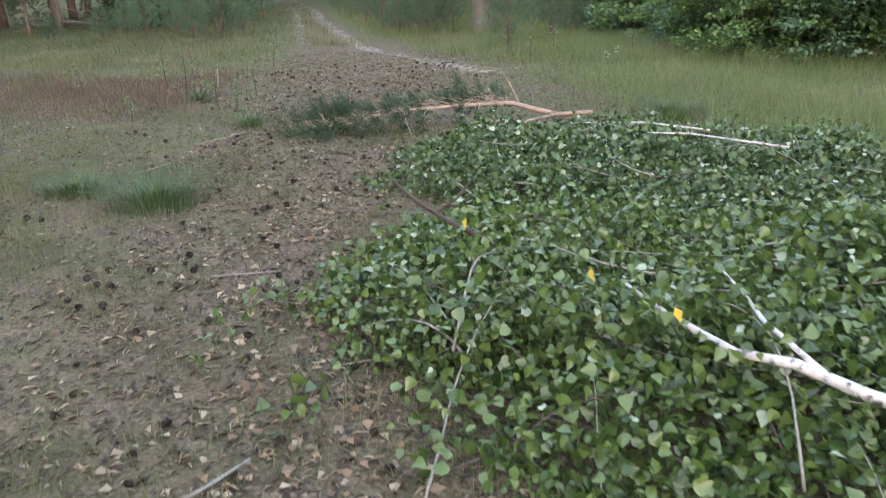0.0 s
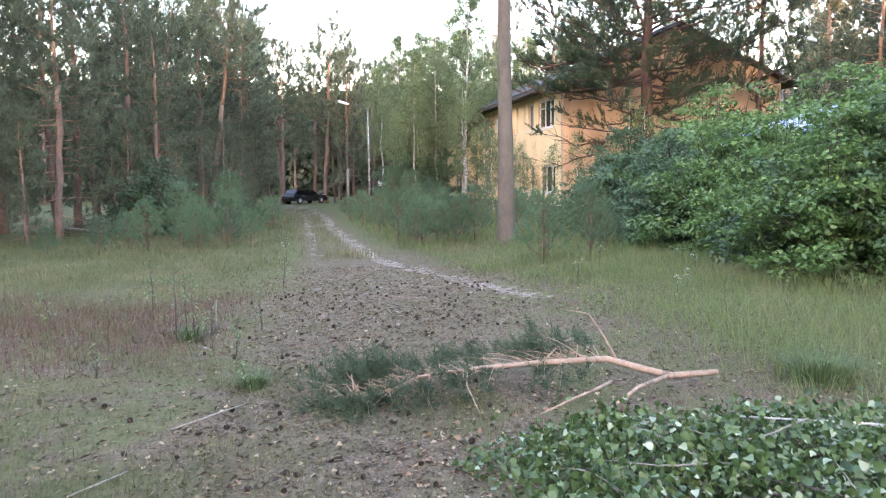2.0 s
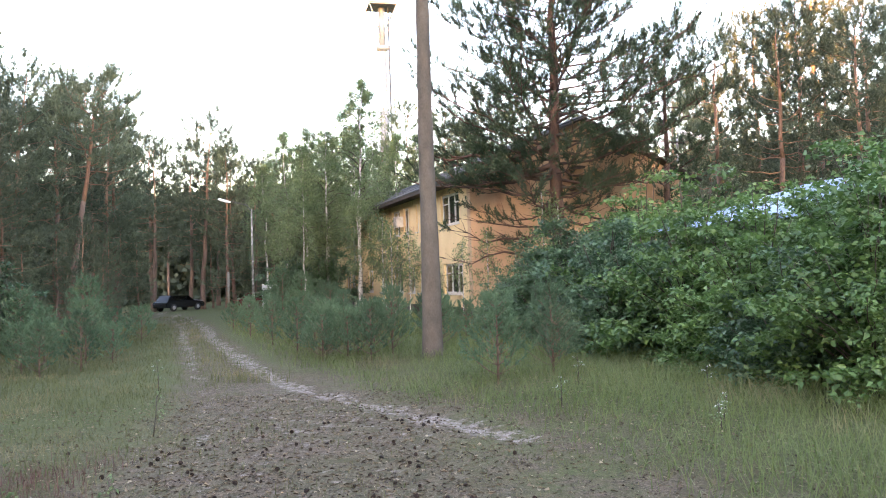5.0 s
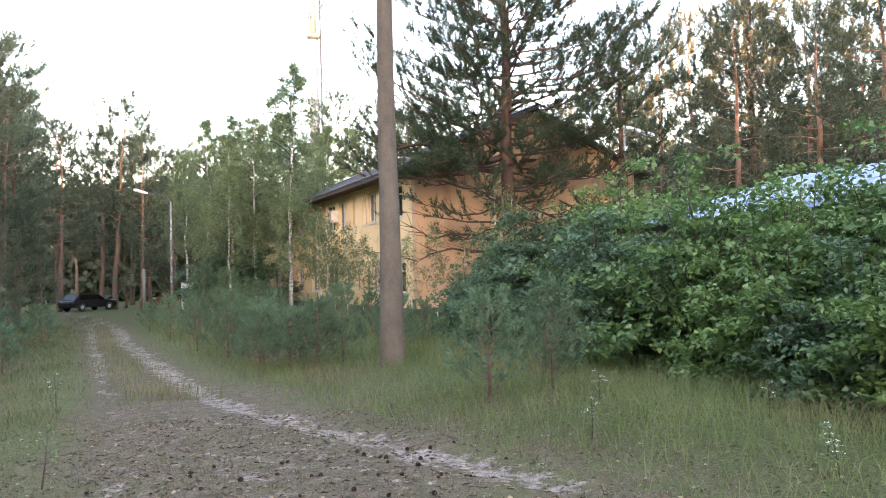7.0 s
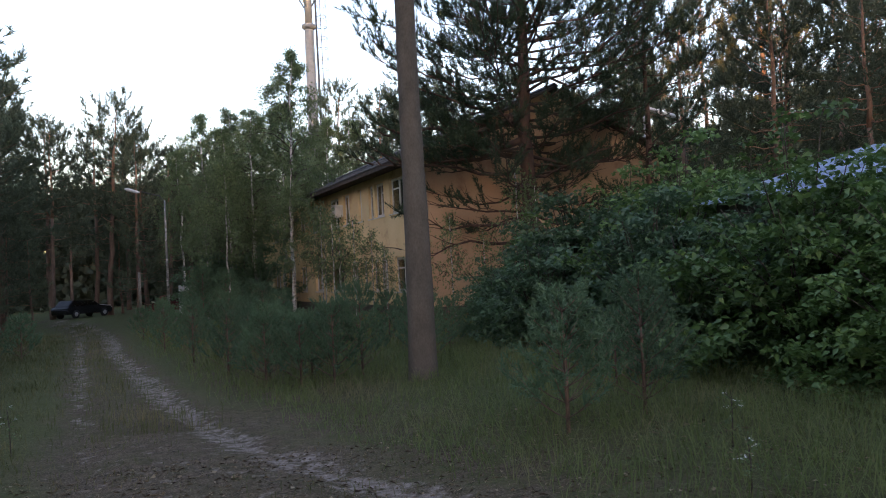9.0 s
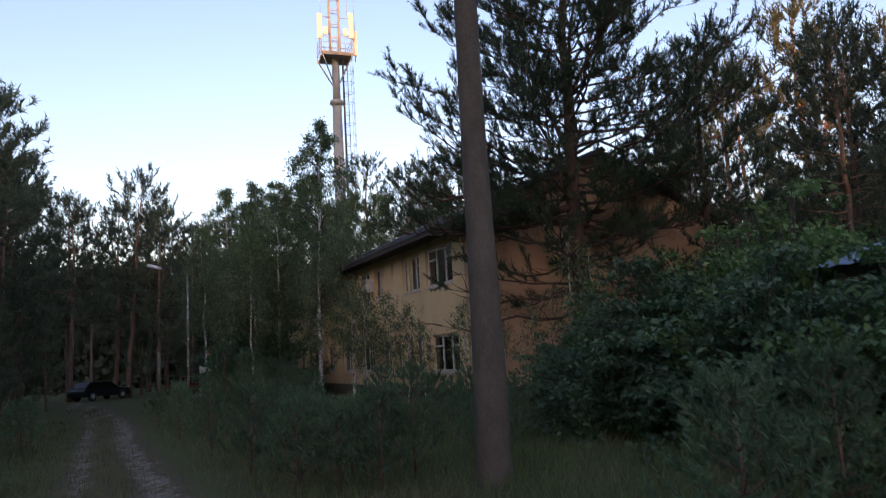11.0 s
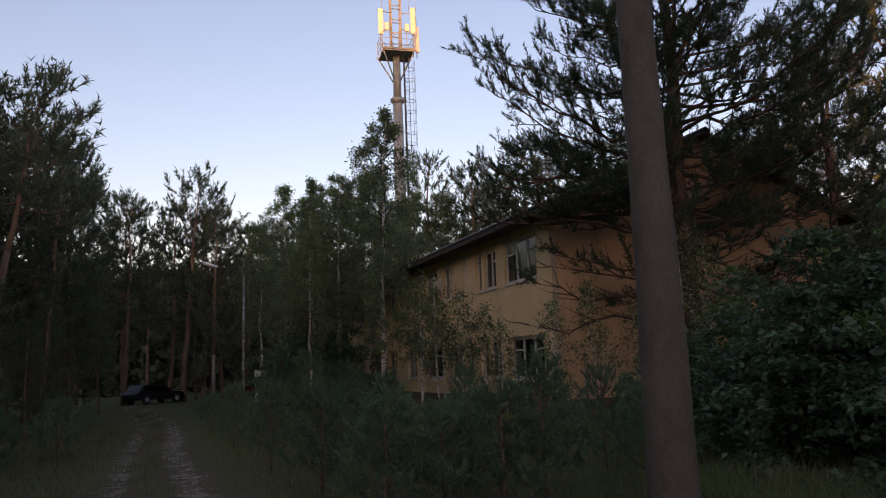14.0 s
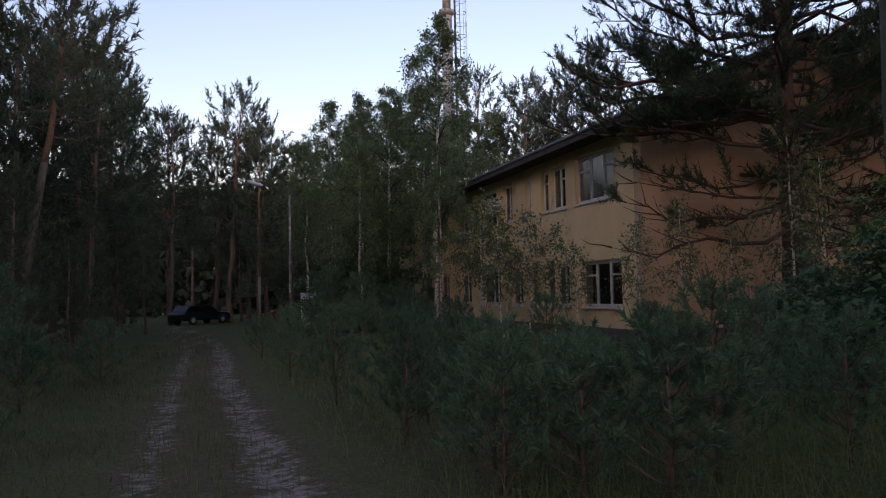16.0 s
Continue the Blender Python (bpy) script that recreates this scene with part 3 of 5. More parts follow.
def pine(seed, h, r, crown0, spread, limbs, twig_n, shoot_n, shoot, needle, width, k, sides=7, twigs=True, lean=0.0, dome=0.5, leaders=(), bare_low=0.25, wall=None):
    """A Scots pine: bark trunk, reddish limbs with side twigs, and upturned needle shoots at their ends."""
    g = np.random.default_rng(seed)
    wood, red, crown = Heap(), Heap(), Heap()
    up = np.array([0, 0, 1.0])
    zs = np.linspace(-0.3, h, 14)
    wob = np.stack([np.cumsum(g.normal(size=14)) * h * 0.004 + lean * zs, np.cumsum(g.normal(size=14)) * h * 0.004, zs], -1)
    rad = r * (1 - np.clip(zs / h, 0, 1)) ** 0.75 + 0.015
    rad[0], rad[1] = r * 1.35, r * 1.05
    cut = 8
    tube(wood, wob[:cut], rad[:cut], sides + 2)
    tube(red, wob[cut - 1:], rad[cut - 1:], sides)
    plan = []
    for i in range(limbs):
        u = ((i + g.random()) / limbs) ** 0.9
        length = spread * ((1 - u ** 2) ** dome * (0.72 + 0.28 * min(1, u / 0.3)) * (0.55 + 0.5 * g.random()) + 0.06)
        plan.append((crown0 + (0.98 - crown0) * u, i * 2.4 + g.normal() * 0.4, length, -0.5 + 1.25 * u + g.normal() * 0.14, 0.4 - 0.2 * u, u, 0.0))
    for f, az, length, rise, curl in leaders:
        plan.append((f, math.radians(az), length, rise, curl, 0.75, 1.0))
    P, D, S = [], [], []
    n = 7
    s = np.linspace(0, 1, n)
    for f, az, length, rise, curl, u, thick in plan:
        base = np.array([np.interp(f * h, zs, wob[:, a]) for a in range(3)])
        out = np.array([math.cos(az), math.sin(az), 0])
        if wall and f * h < wall[3]:
            into = np.array([wall[0], wall[1], 0])
            out = unit(out - into * max(0.0, out @ into - wall[2] / length))
        across = np.cross(out, up)
        pts = base + length * (s[:, None] * out + (s ** 2)[:, None] * across * g.normal() * 0.16 + (rise * s + curl * s ** 2)[:, None] * up * 0.75)
        pts[1:] += g.normal(size=(n - 1, 3)) * length * 0.025
        r0 = max(0.012, r * (0.25 + 0.25 * thick) * (1 - 0.6 * u * (1 - thick)) * min(1.0, length / spread))
        tube(red, pts, r0 * (1 - s) ** 0.8 + 0.006, 5 if twigs else 3)
        run = unit(np.gradient(pts, axis=0))
        count = max(3, int(twig_n * (0.35 + 0.65 * length / spread)))
        full = min(1.0, bare_low + 3.2 * u)
        for b in range(count):
            t = 1.0 if b == 0 else 0.13 + 0.85 * ((b + g.random()) / count)
            p = np.array([np.interp(t, s, pts[:, a]) for a in range(3)])
            d = np.array([np.interp(t, s, run[:, a]) for a in range(3)])
            d = unit(d * (0.75 if b else 1.4) + across * (1 if b % 2 else -1) * g.uniform(0.35, 0.9) * (b > 0) + up * 0.2 + g.normal(size=3) * 0.22)
            bl = max(shoot * 1.1, length * (0.14 + 0.16 * g.random()) * (1.25 - 0.5 * t))
            ss = np.linspace(0, 1, 4)
            q = p + d * bl * ss[:, None] + up * (bl * 0.18 * ss ** 2)[:, None] + g.normal(size=(4, 3)) * bl * 0.03
            q[0] = p
            if twigs:
                tube(red, q, np.linspace(r0 * 0.3 + 0.004, 0.004, 4), 4)
            if g.random() > full:
                continue
            m = max(2, int(shoot_n * (0.7 + 0.6 * g.random())))
            a = np.concatenate([[1.0], 0.2 + 0.8 * g.random(m - 1)])
            P.append(np.stack([np.interp(a, ss, q[:, j]) for j in range(3)], -1))
            D.append(d * 0.75 + up * (0.3 + 0.45 * u) + g.normal(size=(m, 3)) * 0.42)
            S.append(shoot * (0.55 + 0.6 * g.random(m)))
    m = 5
    P.append(np.repeat(wob[-1:], m, 0) - up * np.linspace(0, shoot * 1.6, m)[:, None])
    D.append(g.normal(size=(m, 3)) * 0.3 + up)
    S.append(np.full(m, shoot))
    brushes(crown, np.concatenate(P), np.concatenate(D), np.concatenate(S), needle, width, k, g)
    return wood, red, crown


def pine_thing(name, label, meshes, m, group=""):
    t = thing(name, label, "tree", m, group)
    part("trunk", meshes[0], t)
    part("upper_wood", meshes[1], t, "reddish bark limbs")
    part("crown", meshes[2], t, "dark green needles")
    return t


def pine_meshes(needles, *args, bark=None, **kw):
    w, r_, c_ = pine(*args, **kw)
    return w.mesh("trunk", bark or M_PINE_BARK, True), r_.mesh("upper_wood", bark or M_PINE_RED, True), c_.mesh("crown", needles)


def spot(x, y, turn=0.0, scale=1.0, sink=0.0):
    return pose(x, y, float(height(x, y)) - sink, 0, 0, turn) @ Matrix.Scale(scale, 4)


def set_at(ob, x, y, turn, scale):
    """A copy with its own size."""
    o = copy_thing(ob, pose(0, 0, 0))
    o.matrix_basis = spot(x, y, turn, scale)
    return o


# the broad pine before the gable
pine_thing("big_pine", "broad old pine with long crooked limbs before the gable", pine_meshes(M_NEEDLES, 11, 18.6, 0.33, 0.16, 6.3, 126, 16, 10, 0.42, 0.14, 0.025, 32, sides=10, dome=0.5, bark=M_SHADED_BARK, bare_low=0.16, wall=(-0.1, 0.995, 0.9, 9.8), leaders=((0.44, 150, 2.9, 3.6, 0.2), (0.56, -30, 3.4, 2.2, 0.2), (0.5, 60, 3.0, 2.6, 0.2), (0.58, -100, 2.8, 2.4, 0.2), (0.42, 145, 5.6, -0.65, 0.45), (0.36, 165, 5.4, -0.5, 0.35), (0.33, 190, 4.6, -0.35, 0.25), (0.4, 125, 5.2, -0.4, 0.3))), spot(12.05, 36.55))
pine_thing("crooked_pine", "thinner open-crowned pine beside the gable", pine_meshes(M_NEEDLES, 12, 12.6, 0.17, 0.3, 3.6, 38, 9, 7, 0.42, 0.14, 0.026, 26, sides=8, dome=0.5, bark=M_SHADED_BARK), spot(17.6, 36.2, 100))

FOREST = [pine_meshes(M_HAZED_NEEDLES, 21 + k, 15.0, 0.19, c0, sp, n, 7, 5, 0.62, 0.27, 0.066, 13, sides=6, twigs=False, lean=ln, dome=dm, bare_low=0.4) for k, (c0, sp, n, ln, dm) in enumerate(((0.22, 2.9, 44, 0.0, 0.75), (0.34, 2.9, 38, 0.05, 0.55), (0.06, 2.8, 52, -0.02, 0.9), (0.36, 2.8, 38, 0.0, 0.65)))]
first = [pine_thing("pine", "tall forest pine with reddish bark and haze-paled crown", FOREST[k], spot(*p, 40 * k, s), "forest pines") for k, (p, s) in enumerate((((-9.3, 58.0), 0.9), ((-5.0, 78.0), 1.15), ((-13.0, 44.0), 0.92), ((-17.0, 50.0), 1.05)))]
g = np.random.default_rng(5)
SPOTS = [(-11.5, 38.5, 0.8), (-16, 36, 0.9), (-10.8, 49, 0.78), (-13.5, 54, 0.9), (-20, 42, 1.1), (-12, 64, 1.02), (-8.2, 67, 0.95), (-15, 69, 1.15), (-2.6, 82, 1.05), (1.5, 86, 1.0), (-12, 31.5, 0.72), (-15.5, 29, 0.8), (-19, 33, 0.95), (-23, 38, 1.1), (-18, 60, 0.95), (-6.5, 73, 0.9)]
SPOTS += [(-10.2, 70, 1.0), (-12.5, 75, 1.1), (-9.5, 80, 1.1), (-7.0, 86, 1.15), (-4.2, 90, 1.1), (-0.5, 79, 0.95), (-13.5, 82, 1.15), (-11.2, 43.5, 0.85), (-9.2, 53.5, 0.8), (3.5, 80, 1.0), (6.0, 84, 1.0), (-10.4, 56, 0.92), (-7.8, 61.5, 0.75), (-12.8, 59, 0.93), (-14, 39, 0.95), (-14.2, 47.5, 1.05), (-9.6, 36.2, 0.62), (-13.2, 34.5, 0.85), (-17.5, 31, 0.9), (-21, 28, 1.0), (-17.8, 24.5, 0.85), (-20, 20, 0.9), (-9.0, 76.5, 0.95), (-3.0, 76.5, 0.9), (15.5, 70, 1.1), (18, 75, 1.1), (22.5, 70, 1.2), (13.2, 73, 1.12), (20.4, 70.5, 1.22), (18.6, 71.5, 1.05), (23.5, 62, 1.1), (11.2, 75, 1.02)]
SPOTS += [(27, 46, 1.08), (24.5, 36, 0.92), (29, 33, 1.04), (33, 41, 1.16), (26, 27, 0.96), (31, 24, 1.04), (36, 30, 1.16), (39, 38, 1.24), (43, 47, 1.32), (44.3, 58, 1.74), (40, 52, 1.24), (36, 60, 1.20), (30, 56, 1.08), (47, 41, 1.28), (23, 22.5, 0.88), (28, 17, 0.96), (34, 19, 1.08), (22.5, 30.5, 0.80), (21.5, 33.8, 0.8), (50, 52, 1.28), (25, 64, 0.96)]
for k in range(6):
    SPOTS.append((float(g.uniform(-50, -18)), float(g.uniform(24, 90)), float(g.uniform(0.85, 1.15))))
for k in range(6):
    SPOTS.append((float(g.uniform(-30, 42)), float(g.uniform(84, 104)), float(g.uniform(0.9, 1.15))))
for k in range(8):
    SPOTS.append((float(g.uniform(36, 62)), float(g.uniform(12, 80)), float(g.uniform(1.2, 1.6))))
leaner = pine_thing("leaning_pine", "leaning forest pine with bare reddish stem", pine_meshes(M_HAZED_NEEDLES, 29, 12.0, 0.17, 0.6, 2.4, 30, 7, 5, 0.62, 0.26, 0.058, 13, sides=7, lean=0.14), spot(-9.4, 45.0, 10), "forest pines")
for x, y, s in SPOTS:
    if off_line(np.array(x), np.array(y), WORN) < 3.0:
        continue
    set_at(first[int(g.integers(0, 4))], x, y, float(g.uniform(0, 360)), s * float(g.uniform(0.94, 1.06)))


def birch(seed, h, r, spread, n_limbs, n_leaves, leaf):
    """A birch: white trunk, fine limbs, hanging twigs full of small leaves."""
    g = np.random.default_rng(seed)
    trunk, twig, crown = Heap(), Heap(), Heap()
    zs = np.linspace(-0.2, h * 0.96, 12)
    wob = np.stack([np.cumsum(g.normal(size=12)) * h * 0.006, np.cumsum(g.normal(size=12)) * h * 0.006, zs], -1)
    tube(trunk, wob, r * (1 - np.clip(zs / h, 0, 1)) ** 0.8 + 0.01, 8)
    per = n_leaves // n_limbs
    for i in range(n_limbs):
        f = 0.34 + 0.66 * (i + g.random()) / n_limbs
        u = (f - 0.34) / 0.66
        base = np.array([np.interp(f * h * 0.95, zs, wob[:, a]) for a in range(3)])
        az = i * 2.4 + g.normal() * 0.5
        length = spread * (0.35 + 0.9 * math.sin(math.pi * min(1, 0.2 + 0.8 * u))) * (0.6 + 0.5 * g.random()) * (1 - 0.35 * u)
        s = np.linspace(0, 1, 6)
        out = np.array([math.cos(az), math.sin(az), 0])
        pts = base + length * s[:, None] * out + np.array([0, 0, 1.0]) * (length * (1.0 * s - 0.75 * s ** 2.2))[:, None] + g.normal(size=(6, 3)) * 0.05
        pts[0] = base
        tube(twig, pts, np.linspace(r * 0.3, 0.006, 6), 5)
        hang = 8
        for b in range(hang):
            t = 0.3 + 0.7 * g.random()
            p = np.array([np.interp(t, s, pts[:, a]) for a in range(3)])
            hl = length * (0.25 + 0.4 * g.random())
            d = unit(out * 0.5 + g.normal(size=3) * 0.5)
            ss = np.linspace(0, 1, 5)
            q = p + d * hl * (ss * 0.8)[:, None] + np.array([0, 0, -1.0]) * (hl * 0.9 * ss ** 1.8)[:, None]
            tube(twig, q, np.linspace(0.008, 0.003, 5), 3)
            m = per // hang
            a = g.random(m)
            c = np.stack([np.interp(a, ss, q[:, j]) for j in range(3)], -1) + g.normal(size=(m, 3)) * 0.13
            leaves(crown, c, leaf * (0.7 + 0.6 * g.random(m)), 0.7, 0.38, g)
    return trunk.mesh("trunk", M_BIRCH_BARK, True), twig.mesh("branchwork", M_TWIG, True), crown.mesh("crown", M_BIRCH_LEAF)


def birch_thing(meshes, m, label):
    t = thing("birch", label, "tree", m, "birches by the house")
    part("trunk", meshes[0], t, "white birch trunk")
    part("branchwork", meshes[1], t)
    part("crown", meshes[2], t, "small green leaves")
    return t


BIRCHES = [birch(31, 13.6, 0.1, 2.2, 46, 14500, 0.102), birch(32, 12.9, 0.085, 1.8, 38, 9500, 0.105), birch(33, 8.2, 0.05, 1.5, 30, 6000, 0.095)]
b0 = birch_thing(BIRCHES[0], spot(5.7, 52.4, 0, 1.1), "leafy birch with white trunk and hanging twigs")
b1 = birch_thing(BIRCHES[1], spot(1.9, 65.5, 50, 1.12), "slim birch with pale hanging twigs")
b2 = birch_thing(BIRCHES[2], spot(5.0, 48.0, 120, 0.85), "young birch beside the house front")
for src, x, y, turn, s in ((b1, 3.4, 63, 200, 1.1), (b0, 6.0, 57.5, 90, 0.98), (b0, 2.9, 57, 250, 0.85), (b2, 2.4, 53.5, 300, 1.1), (b1, 0.3, 68, 10, 0.95), (b2, 1.5, 58, 75, 0.9), (b1, 4.8, 60.5, 140, 1.0), (b0, 8.0, 71, 200, 1.1), (b0, 4.0, 55.2, 310, 0.9), (b0, 11.2, 70, 30, 1.12), (b1, 13.6, 71, 95, 1.2), (b1, 10.0, 74, 160, 1.15)):
    set_at(src, x, y, turn, s)


SAPLING = birch(34, 4.4, 0.02, 0.75, 22, 900, 0.085)
s0 = birch_thing(SAPLING, spot(7.0, 40.8, 10, 0.85), "thin young birch sapling before the house front")
for x, y, turn, s in ((6.6, 42.1, 80, 1.0), (6.1, 43.3, 200, 1.1), (5.9, 45.2, 300, 1.2), (7.3, 39.6, 150, 0.7), (6.2, 46.6, 40, 1.1), (10.6, 34.6, 70, 1.25), (11.3, 34.2, 170, 1.1), (6.5, 44.2, 120, 0.95), (7.9, 37.0, 310, 0.8), (9.0, 36.6, 220, 0.9), (9.9, 35.9, 100, 0.75)):
    set_at(s0, x, y, turn, s)


# young pines
def young_pine(seed, h, spread, whorls, k):
    """A knee to head high pine: yearly whorls of upturned needle shoots round one leader."""
    g = np.random.default_rng(seed)
    stem, crown = Heap(), Heap()
    tube(stem, [(0, 0, -0.1), (0.015, 0, h * 0.5), (0.0, 0.01, h)], [0.012 * h + 0.008, 0.008 * h + 0.005, 0.004], 6)
    P, D, S = [], [], []
    up = np.array([0, 0, 1.0])
    for w in range(whorls):
        f = 0.1 + 0.84 * w / whorls
        for b in range(5 + (w % 2)):
            az = b * 1.15 + w * 0.6 + g.normal() * 0.2
            L = spread * (1 - f) ** 0.8 * (0.7 + 0.45 * g.random()) + 0.07
            out = np.array([math.cos(az), math.sin(az), 0])
            s = np.linspace(0, 1, 5)
            pts = np.array([0, 0, f * h]) + L * (s[:, None] * out + ((0.35 + 0.3 * f) * s + 0.4 * s ** 2)[:, None] * up)
            tube(stem, pts, np.linspace(0.007, 0.003, 5), 4)
            run = unit(pts[4] - pts[2])
            P.append(pts[3][None])
            D.append(run[None])
            S.append([L * 0.3 + 0.05])
            m = 1 + int(L / 0.16)
            t = g.uniform(0.35, 0.95, m)
            P.append(np.stack([np.interp(t, s, pts[:, a]) for a in range(3)], -1))
            D.append(run + g.normal(size=(m, 3)) * 0.5 + up * 0.25)
            S.append(g.uniform(0.1, 0.2, m))
    P.append(np.array([(0, 0, h * 0.86), (0, 0, h * 0.94), (0.02, 0, h * 0.86), (-0.01, 0.02, h * 0.86), (0, -0.02, h * 0.86)]))
    D.append(np.array([(0, 0, 1.0), (0, 0, 1.0), (0.7, 0, 1), (-0.4, 0.6, 1), (-0.3, -0.6, 1)]))
    S.append([0.14, 0.12, 0.13, 0.13, 0.13])
    brushes(crown, np.concatenate(P), np.concatenate(D), np.concatenate(S), 0.085, 0.014, k, g)
    return stem.mesh("stem", M_PINE_BARK, True), crown.mesh("crown", M_YOUNG)


YOUNG = [young_pine(41, 1.55, 0.66, 8, 34), young_pine(42, 1.35, 0.66, 7, 36), young_pine(43, 1.9, 0.72, 10, 32)]


def young_thing(k, m):
    t = thing("young_pine", "small bluish green young pine in the grass", "tree", m, "young pines")
    part("stem", YOUNG[k][0], t)
    part("crown", YOUNG[k][1], t, "blue-green needles")
    return t


y0 = [young_thing(0, spot(3.2, 18.3, 0)), young_thing(1, spot(2.0, 24.6, 70, 1.1)), young_thing(2, spot(4.25, 18.4, 30, 0.86))]
SMALL = [(0.9, 25.6, 0.90), (1.5, 25.2, 0.99), (2.6, 24.9, 0.90), (1.1, 26.6, 0.99), (1.9, 26.3, 0.95), (0.4, 28.0, 0.85), (0.9, 29.3, 0.90), (2.6, 27.8, 0.90), (-0.2, 31.5, 0.85), (1.2, 31.8, 0.99), (2.0, 31.0, 0.95), (-0.9, 35.8, 0.81), (0.0, 36.2, 0.85), (-1.7, 42.8, 0.90), (-1.0, 43.8, 0.81), (4.6, 30.0, 0.86), (5.5, 31.5, 0.86), (4.4, 34.2, 0.83), (2.5, 34.5, 0.95), (5.3, 20.6, 0.81), (4.2, 26.6, 0.79), (3.9, 24.9, 0.86), (5.2, 27.2, 0.86)]
SMALL += [(-5.0, 26.6, 0.8), (-5.7, 25.6, 0.85), (-6.4, 26.8, 0.9), (-7.2, 25.8, 0.8), (-8.2, 27.2, 0.75), (-4.6, 28.6, 0.8), (-5.4, 29.2, 0.95), (-6.6, 29.8, 1.0), (-8.9, 29.2, 0.7), (-7.7, 31.6, 1.1), (-9.6, 24.6, 0.55), (-5.2, 32.4, 1.0), (-6.3, 34.2, 1.3), (-11.6, 22.5, 0.5), (-4.9, 36.5, 1.0), (-8.4, 25.2, 0.6)]
SMALL += [(1.8, 47.5, 1.61), (2.9, 45.6, 1.44), (0.9, 51, 1.53), (2.6, 40.2, 1.1), (1.6, 43.4, 1.1)]
for k, (x, y, s) in enumerate([(-8.6, 35.5, 0.25), (-10.2, 34, 0.32), (-7.4, 38.5, 0.32), (-9, 41.5, 0.32), (-12.3, 29.5, 0.31), (-13.5, 26.6, 0.37), (-7.6, 44.5, 0.25), (-8.4, 50, 0.34), (-14.5, 23.5, 0.35), (-11.6, 36.3, 0.33), (-9.5, 46.5, 0.32), (-16.5, 26, 0.39), (-13.8, 33, 0.32), (-15, 20, 0.33), (-9.8, 54, 0.35), (-10.5, 60, 0.29), (-10.6, 40.5, 0.45), (-12.2, 44.6, 0.5), (-9.0, 57.5, 0.42), (-11.3, 52, 0.5), (-13.6, 50.5, 0.55), (-8.6, 63.5, 0.4), (-10.8, 66.5, 0.5), (-12.4, 70, 0.55), (-15.2, 33.5, 0.5), (-17.2, 37, 0.5), (-14.6, 42.5, 0.5), (-4.4, 80.5, 0.5), (-0.8, 84, 0.5)]):
    set_at(first[2], x, y, 67.0 * k, s)
for k, (x, y, s) in enumerate(SMALL):
    set_at(y0[k % 3], x, y, k * 77.0, s)


# bushes along the clearing
def bush(seed, h, spread, n, leaf, material):
    """A many-stemmed bush: leaves gathered in clumps on arching stems, gaps between."""
    g = np.random.default_rng(seed)
    stems, crown = Heap(), Heap()
    clumps = []
    for i in range(34):
        az, lean_ = g.uniform(0, 6.283), g.uniform(0.15, 1.0)
        top = np.array([math.cos(az) * spread * lean_, math.sin(az) * spread * lean_, h * (1.0 - 0.55 * lean_ ** 2) * g.uniform(0.6, 1.0)])
        s = np.linspace(0, 1, 6)
        pts = np.stack([top[0] * s ** 1.5, top[1] * s ** 1.5, -0.1 + (top[2] + 0.1) * s ** 0.85], -1) + g.normal(size=(6, 3)) * 0.03
        tube(stems, pts, np.linspace(0.028, 0.006, 6), 5)
        for f in (0.22, 0.36, 0.5, 0.64, 0.76, 0.87, 0.97):
            p = np.array([np.interp(f, s, pts[:, a]) for a in range(3)])
            clumps.append(p + g.normal(size=3) * 0.18)
    for i in range(70):
        az, rr = g.uniform(0, 6.283), spread * g.uniform(0.62, 1.02)
        clumps.append(np.array([math.cos(az) * rr, math.sin(az) * rr, h * g.uniform(0.03, 0.42)]))
    clumps = np.array(clumps)
    which = g.integers(0, len(clumps), n)
    c = clumps[which] + unit(g.normal(size=(n, 3))) * (g.random((n, 1)) ** 0.5) * [0.36, 0.36, 0.15] * (h / 3.8)
    c[:, 2] = np.maximum(c[:, 2], 0.06)
    leaves(crown, c, leaf * (0.6 + 0.7 * g.random(n)), 0.25, 0.34, g, 0.6)
    return stems.mesh("stem", M_TWIG, True), crown.mesh("crown", material)


BUSHES = [bush(51, 4.0, 2.2, 12500, 0.13, M_BUSH_LEAF), bush(52, 3.6, 2.1, 12000, 0.12, M_BUSH_DARK), bush(53, 4.6, 2.4, 14000, 0.135, M_BUSH_LEAF), bush(54, 2.6, 1.6, 7500, 0.115, M_BUSH_DARK)]


def bush_thing(k, m):
    t = thing("bush", ("bright green leafy bush with gaps between clumps", "dark green dense leafy bush")[k % 2], "bush", m, "bushes along the clearing")
    part("stem", BUSHES[k][0], t)
    part("crown", BUSHES[k][1], t)
    return t


